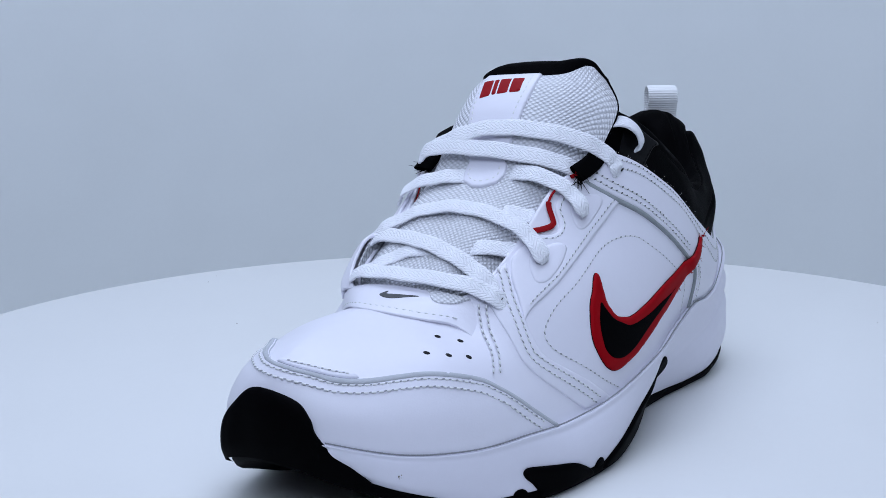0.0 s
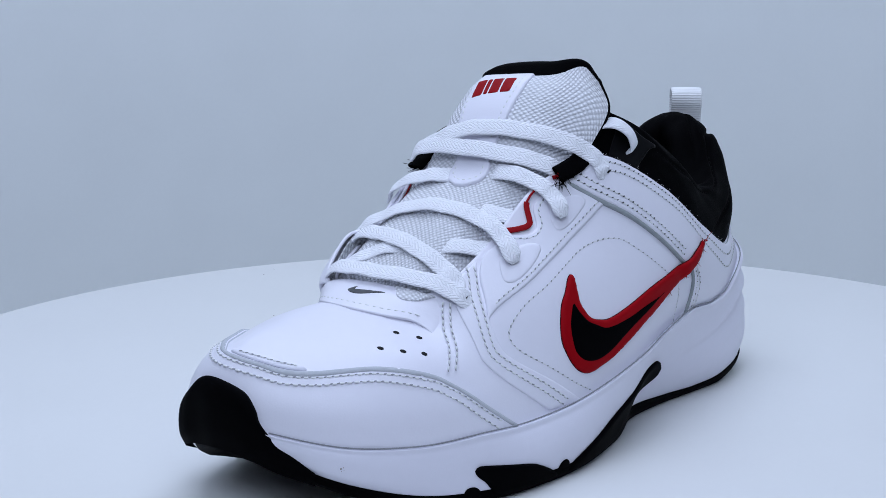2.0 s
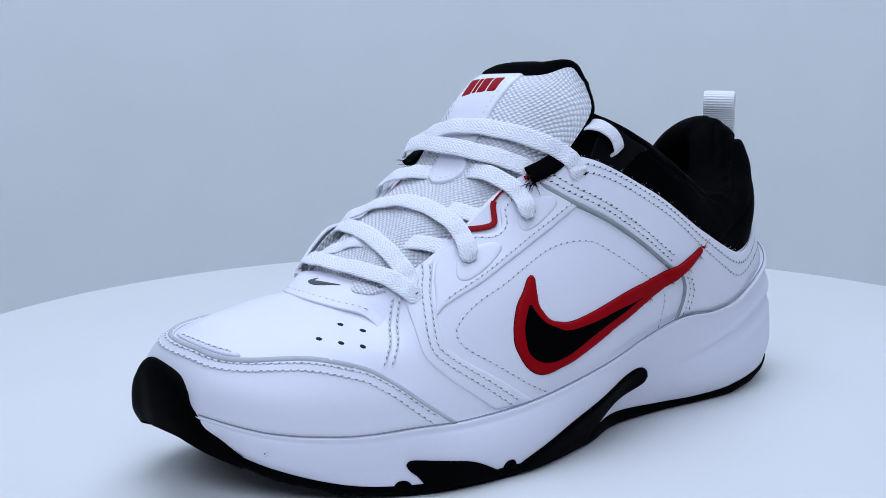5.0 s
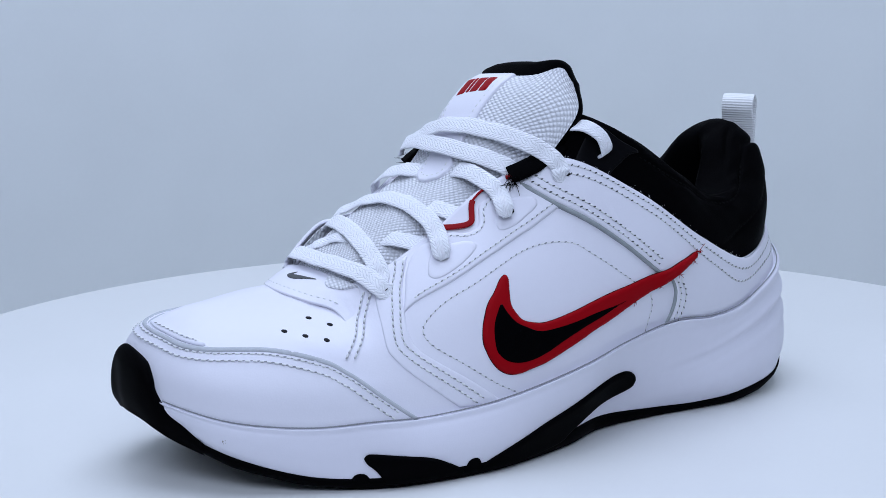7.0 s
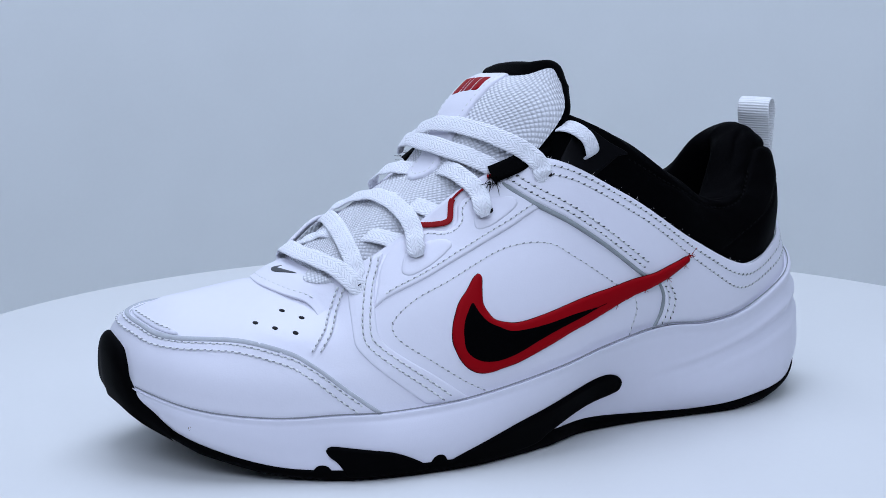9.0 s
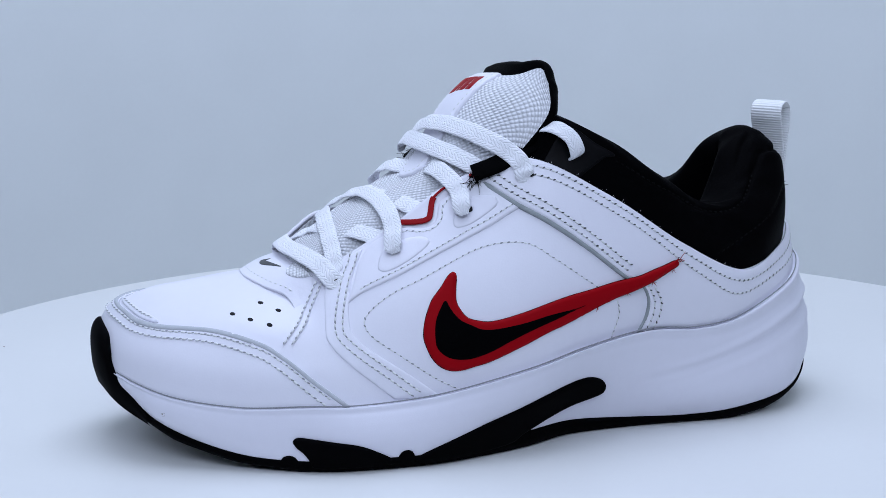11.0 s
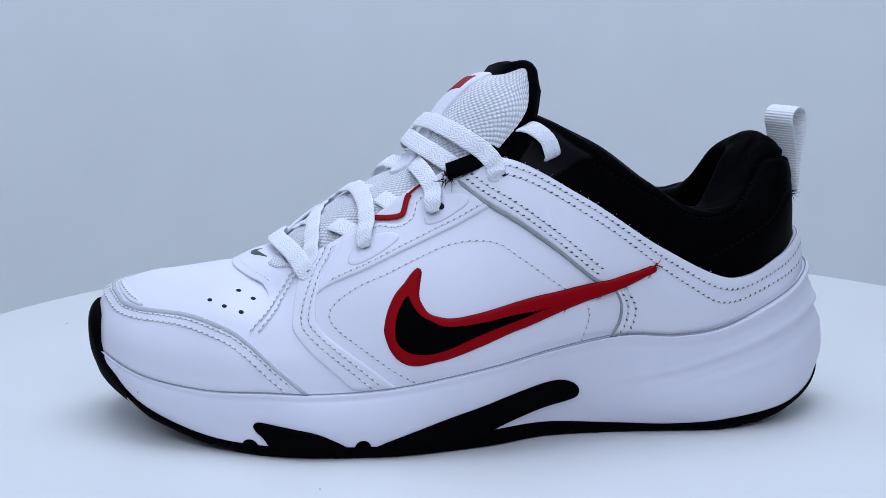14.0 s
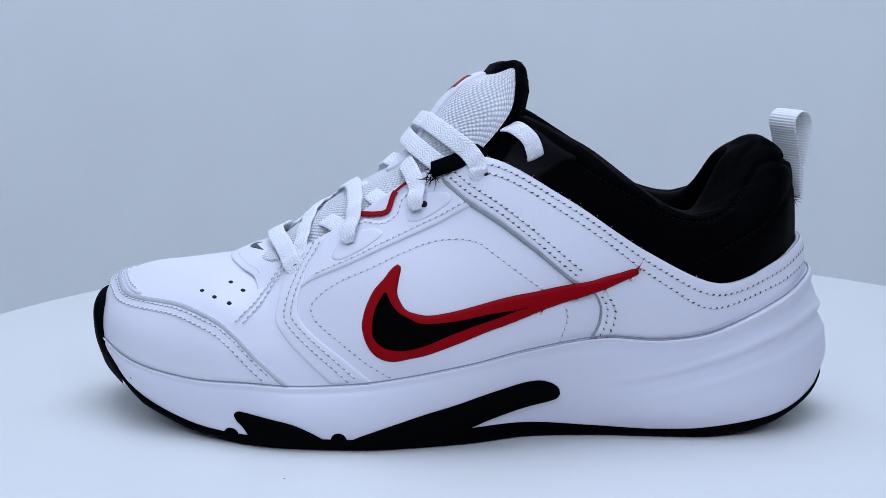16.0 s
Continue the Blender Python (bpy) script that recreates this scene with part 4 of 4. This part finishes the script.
def fray(name, centre, mat, parent, n, length, spread, away, fat=0.22):
    """Loose thread ends."""
    V, F = [], []
    for _ in range(n):
        p = np.array(centre, float) + np.array([random.uniform(-1, 1) for _ in range(3)]) * spread
        d = np.array(away, float) + np.array([random.uniform(-1, 1) for _ in range(3)]) * 0.8
        d /= np.linalg.norm(d)
        bend = np.array([random.uniform(-1, 1) for _ in range(3)]) * 0.35
        l = length * random.uniform(0.5, 1.1)
        o = len(V)
        for i in range(4):
            q = p + d * l * i / 3 + bend * l * (i / 3) ** 2
            r = fat * (1 - 0.2 * i)
            u = np.cross(d, [0.3, 0.5, 0.8])
            u /= np.linalg.norm(u) + 1e-9
            w = np.cross(d, u)
            V += [q + (u * math.cos(a) + w * math.sin(a)) * r for a in (0, 2.1, 4.2)]
        for i in range(3):
            for j in range(3):
                F.append((o + i * 3 + j, o + i * 3 + (j + 1) % 3, o + i * 3 + 3 + (j + 1) % 3, o + i * 3 + 3 + j))
        F += [(o, o + 1, o + 2), (o + 9, o + 10, o + 11)]
    part(name, V, F, mat, parent, "loose frayed thread ends")


TIP = max(SW)
tip = RAISED.off(TIP[0] - 0.02, TIP[1] - 0.004, np.array(0.8))
fray("loose_threads", tip, M_RED, emblem, 9, 3.4, 0.9, (0.9, -0.1, 0.25))
for a, h in (SW[17], SW[18], SW[19], SW[20]):
    fray("loose_threads", RAISED.off(a, h, np.array(0.6)), M_RED, emblem, 3, 2.0, 0.5, (0.2, -0.2, -0.9), 0.16)


# ---- tongue ----
def build_tongue():
    hs = np.linspace(0, 1, 80)
    F, H = np.meshgrid(np.linspace(0, 1, 120), hs, indexing="ij")
    A = 0.4 + (tongue_reach(H) - 0.4) * F
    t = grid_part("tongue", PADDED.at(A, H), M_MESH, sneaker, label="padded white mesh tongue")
    na, nh = 60, 40
    F, H = np.meshgrid(np.linspace(0, 1, na), np.linspace(0, 1, nh), indexing="ij")
    A = 1.5 + (tongue_reach(H) - 1.5) * F
    back = TONGUE.off(A, H, np.full(A.shape, -7.6))
    e0 = float(tongue_reach(0.0))
    path = [(a, 0.0) for a in np.linspace(1.5, e0 - 0.02, 60)] + [(float(tongue_reach(h)), h) for h in np.linspace(0.0, 1.0, 90)] + [(a, 1.0) for a in np.linspace(e0 - 0.02, 1.5, 60)]
    path = np.array(path)
    E = TONGUE.at(path[:, 0], path[:, 1])
    N = TONGUE.normal(path[:, 0], path[:, 1])
    T = np.gradient(E, axis=0)
    for _ in range(4):
        T[1:-1] = (T[:-2] + T[1:-1] * 2 + T[2:]) / 4
    T /= np.linalg.norm(T, axis=1, keepdims=True)
    O = np.cross(T, N)
    O *= np.sign(np.sum(O * (E - TONGUE.at(5.0, 0.5)), axis=1))[:, None]
    for _ in range(6):
        O[1:-1] = (O[:-2] + O[1:-1] * 2 + O[2:]) / 4
    O /= np.linalg.norm(O, axis=1, keepdims=True)
    top = np.clip((path[:, 0] - 6.1) / 0.7, 0, 1) ** 0.8
    for _ in range(6):
        top[1:-1] = (top[:-2] + 2 * top[1:-1] + top[2:]) / 4
    prof = [(-1.5, -0.4), (0.0, 0.0), (0.35, -0.3), (0.65, -1.4), (0.9, -3.0), (1.0, -5.0), (0.85, -7.6), (0.4, -9.8), (-0.6, -11.0), (-1.3, -11.0)]
    # the padded rim is wide over the label and narrow along the sides
    wide = np.concatenate([np.interp(path[:60, 0], [4.0, e0], [0.9, 1.5]), np.interp(path[60:150, 1], [0, 0.08, 0.2, 0.33, 0.45, 0.62, 0.72, 0.82, 1.0], [1.5, 2.6, 6.0, 8.6, 9.8, 9.6, 7.5, 2.4, 1.2]), np.full(len(path) - 150, 0.9)])
    for _ in range(12):
        wide[1:-1] = (wide[:-2] + 2 * wide[1:-1] + wide[2:]) / 4
    rise = np.concatenate([np.zeros(60), np.interp(path[60:150, 1], [0.03, 0.2, 0.33, 0.6, 0.72, 0.84], [0, 1.7, 2.0, 1.5, 1.0, 0]), np.zeros(len(path) - 150)])
    for _ in range(12):
        rise[1:-1] = (rise[:-2] + 2 * rise[1:-1] + rise[2:]) / 4
    rise = rise[:, None] * np.array([[0.0, 0.0, 1.0]])
    R = np.stack([E + rise * min(1.0, max(0.0, (x + 0.2) * 1.6)) + O * (x * wide)[:, None] + N * (y * (0.58 + 0.14 * top) + 0.9 * top * (x > 0))[:, None] for x, y in prof], axis=1)
    grid_part("rim", R, M_BLACK_FABRIC, t, label="black padded rim of the tongue")
    grid_part("lining", back, M_BLACK_LINING, t, label="black lining at the back of the tongue")
    LAB = [(6.97, 0.685), (6.97, 0.335), (6.0, 0.335), (4.88, 0.35), (3.68, 0.38), (3.5, 0.355), (3.2, 0.345), (2.98, 0.365), (2.84, 0.43), (2.84, 0.49), (2.98, 0.55), (3.2, 0.565), (3.61, 0.55), (4.4, 0.60), (5.5, 0.64)]
    lab = np.array(LAB + LAB[:1])
    lab = np.stack([np.interp(np.linspace(0, len(LAB), 200), range(len(LAB) + 1), lab[:, k]) for k in (0, 1)], axis=1)[:-1]
    tag = patch("label_strip", PADDED, lab, 1.2, M_LEATHER, t, "smooth white leather strip down the tongue", bev=0.8, cell=2.5)
    stitch_row(PADDED, [(6.8, 0.365), (6.0, 0.365), (4.88, 0.38), (4.2, 0.395)], tag, 1.25, holes=False, fat=0.4)
    stitch_row(PADDED, [(6.8, 0.655), (5.5, 0.615), (4.4, 0.575), (3.8, 0.54)], tag, 1.25, holes=False, fat=0.4)
    stitch_row(PADDED, [(3.45, 0.385), (3.15, 0.38), (3.0, 0.43), (3.0, 0.49), (3.15, 0.535), (3.5, 0.53)], tag, 1.25, holes=False, fat=0.4)
    # the maker's mark as four plain slanted red bars
    c00, c10, c11, c01 = (np.array(p) for p in ((6.24, 0.628), (6.50, 0.392), (5.74, 0.385), (5.42, 0.59)))
    for f0, f1 in ((0.0, 0.29), (0.33, 0.44), (0.48, 0.73), (0.77, 1.0)):
        q = [c00 + (c10 - c00) * f0, c00 + (c10 - c00) * f1, c01 + (c11 - c01) * f1, c01 + (c11 - c01) * f0]
        patch("mark_bar", PADDED, q, 0.2, M_RED_PAINT, t, "plain red printed bar", bev=0.2, cell=1.5, lift=1.2)
    return t


tongue = build_tongue()

# ---- laces ----
def lace(name, ctrl, lift, width=7.3, label="flat white woven lace crossing the tongue"):
    """ctrl: (a, h, extra lift) on the lacing sheet."""
    c = smooth_line(np.array(ctrl, float), 0.06)
    N = LACING.normal(c[:, 0], c[:, 1])
    P = LACING.at(c[:, 0], c[:, 1]) + N * (lift + c[:, 2:3])
    P = P + N * (0.25 * np.sin(np.arange(len(P)) * 0.31 + lift))[:, None]
    q = np.linspace(0, 1, len(P))
    taper = 1 - 0.45 * np.exp(-(q / 0.045) ** 2) - 0.45 * np.exp(-((1 - q) / 0.045) ** 2)
    tube_ribbon(name, P, N, width * taper, 1.2, M_LACE, sneaker, label, nseg=8)


lace("lace_bar", [(0.98, -0.03, -3), (0.95, 0.03, 0), (0.93, 0.149, 0.8), (0.88, 0.296, 0.8), (0.84, 0.426, 0.6), (0.83, 0.556, 0.5), (0.86, 0.696, 0.5), (0.93, 0.84, 0.0), (1.02, 0.95, -2.0), (1.06, 1.0, -5)], 1.2, 7.6)
lace("lace_cross", [(1.05, 0.82, -1), (1.11, 0.72, 0), (1.32, 0.633, 0), (1.5, 0.548, 0.2), (1.63, 0.417, 0), (1.77, 0.307, 0), (1.9, 0.203, -1), (2.02, 0.10, -3)], -0.6)
lace("lace_cross", [(1.05, 0.07, -1), (1.17, 0.162, 0), (1.31, 0.273, 0.6), (1.47, 0.377, 1.0), (1.61, 0.487, 0.8), (1.69, 0.59, 0.4), (1.76, 0.70, 0), (1.82, 0.86, -1), (1.9, 0.98, -3)], 0.6)
lace("lace_cross", [(1.9, 0.90, -2), (1.95, 0.80, -0.6), (2.12, 0.69, 0), (2.29, 0.59, 0.6), (2.38, 0.477, 1.0), (2.37, 0.364, 1), (2.28, 0.233, 0.8), (2.13, 0.111, 0.3), (1.97, 0.015, -0.3), (1.93, -0.02, -3)], 1.0)
lace("lace_under", [(2.3, 0.68, -2), (2.42, 0.534, 0), (2.5, 0.402, 0), (2.58, 0.29, -0.4), (2.64, 0.20, -2.0), (2.68, 0.14, -5.5)], -1.2)
lace("lace_cross", [(2.93, -0.02, -3), (2.98, 0.012, -0.2), (3.15, 0.096, 0.5), (3.25, 0.192, 0.8), (3.3, 0.293, 0.2), (3.3, 0.35, -1.6), (3.28, 0.42, -5.5), (3.2, 0.52, -5.5), (3.1, 0.585, -1.8), (3.02, 0.64, -0.2), (2.93, 0.74, 0), (2.85, 0.88, -0.5), (2.8, 0.98, -3)], 0.8)
lace("lace_bar", [(3.55, 0.88, -1.5), (3.58, 0.766, 0.3), (3.61, 0.656, 0.6), (3.6, 0.53, 0.6), (3.6, 0.401, 0.4), (3.62, 0.283, 0), (3.64, 0.194, -1.0), (3.65, 0.10, -3.5)], 1.4, 7.6)
lace("lace_bar", [(3.93, -0.015, -3), (3.98, 0.012, -0.5), (4.09, 0.05, 0.5), (4.15, 0.115, 1.0), (4.12, 0.201, 1.2), (4.08, 0.302, 1.0), (4.05, 0.392, 0.8), (3.99, 0.484, 0.8), (3.88, 0.566, 0.6), (3.74, 0.66, -0.4), (3.66, 0.78, -1.5)], 1.8, 7.6)
# the last end comes over the collar
tailP = catmull([(-12, -43, 124.5), (-8, -47, 125.6), (-4.3, -50.6, 125), (0.2, -53.4, 121.2), (2.2, -54.4, 115.8), (2.4, -51.5, 113.4)], np.arange(0, 5.01, 0.1))
tailN = catmull([(-0.3, -0.3, 1), (-0.2, -0.5, 1), (0, -0.9, 0.8), (0.1, -1, 0.6), (0.1, -1, 0.4), (0.1, -1, 0.3)], np.arange(0, 5.01, 0.1))
tube_ribbon("lace_end", tailP, tailN, 7.0, 1.5, M_LACE, sneaker, "flat white lace end passing through the collar")

# ---- webbing loops at the top of the lacing ----
def webbing(pts, nrm, label, wide=8.5):
    s = np.arange(0, len(pts) - 1 + 1e-6, 0.1)
    return tube_ribbon("webbing_loop", catmull(pts, s), catmull(nrm, s), wide, 2.2, M_BLACK_FABRIC, sneaker, label)


loop = webbing([(-38.4, -45.2, 107.9), (-31.9, -47.2, 110.5), (-26, -47.6, 113), (-14.2, -45, 118), (-5, -42.5, 121)], [(-0.4, -0.7, 0.6)] * 5, "black webbing loop with frayed ends", 7.6)
fray("loose_threads", (-38.5, -46.5, 106.6), M_BLACK_FABRIC, loop, 26, 4.0, 2.0, (-0.5, -0.5, -0.5))
fray("loose_threads", (-35.5, -45, 104.5), M_THREAD, loop, 8, 3.0, 1.2, (0.2, -0.6, -0.6), 0.18)
loop = webbing([(-46, 21.5, 105.5), (-41, 20, 110), (-35, 20, 114.5), (-26, 22, 119)], [(-0.8, 0.3, 0.5)] * 4, "black webbing loop with frayed ends", 11.0)
fray("loose_threads", (-43, 22.5, 106.5), M_BLACK_FABRIC, loop, 26, 4.2, 2.0, (-0.6, 0.2, -0.3))
fray("loose_threads", (-44, 21, 104), M_THREAD, loop, 12, 4.0, 1.5, (-0.3, 0.0, -0.8), 0.22)

# ---- heel ----
DEEP = np.array([0.8, 0.6, 0.0])
tab_prof = [(0.4, 92, -1, 0), (-0.6, 106, -1, 0), (-3.4, 117, -1, -0.2), (-5.2, 122.5, -1, 0.1), (-4.4, 126.5, -0.7, 0.7), (-0.5, 128.3, 0, 1), (3.6, 126.7, 0.7, 0.7), (5.0, 122.5, 1, 0), (4.0, 115, 1, -0.1), (1.8, 104, 1, -0.2), (1.0, 92, 1, 0)]
tab = [np.array([111.0, -14.5, 0]) + DEEP * d + np.array([0, 0, z]) for d, z, _, _ in tab_prof]
nrm = [DEEP * a + np.array([0, 0, b]) for _, _, a, b in tab_prof]
s = np.arange(0, len(tab) - 1 + 1e-6, 0.08)
tube_ribbon("pull_tab", catmull(tab, s), catmull(nrm, s), 14.2, 1.1, M_TAPE, sneaker, "folded white ribbed tape loop at the heel")
fray("loose_threads", (111.3, -24.5, 93), M_BLACK_FABRIC, sneaker, 8, 3.0, 0.8, (0.9, -0.3, -0.1))

# satin panel of the collar beside the last lace hole, and fuzz of the cut leather below it
patch("collar_panel", COLLAR, smooth_line([(0.75, 0.02), (1.2, 0.02), (1.45, 0.03), (1.53, 0.14), (1.69, 0.24), (1.88, 0.29), (1.5, 0.30), (0.9, 0.33), (0.6, 0.2)], 0.1, True), 0.3, M_SATIN, sneaker, "smooth black satin leather panel of the collar", bev=0.8, cell=3)
for k in range(34):
    a = 8.1 + k * 0.155 + random.uniform(-0.05, 0.05)
    fray("fuzz", UPPER.off(a, 0.992, np.array(1.3)), M_THREAD, sneaker, 4, 0.4, 0.9, (0.1, -0.3, 0.6), 0.10)

# seams of the collar
def collar_seam(line, lift, label, fat=0.34):
    stitch_row(COLLAR, line, sneaker, lift, length=1.6, gap=1.0, holes=False, fat=fat, mat=M_BLACK_THREAD, label=label)


collar_seam([(1.41, 0.03), (1.48, 0.137), (1.64, 0.234), (1.84, 0.287)], 0.45, "black seam across the collar")
collar_seam(ROLL_SEAM[:7], -0.2, "black seam under the rolled edge")
collar_seam(HEEL_SEAM, -0.2, "black seam round the heel")


# ---- what moves ----
def motions():
    walk(sneaker, SPIN)
    walk(turntable, SPIN)


motions()
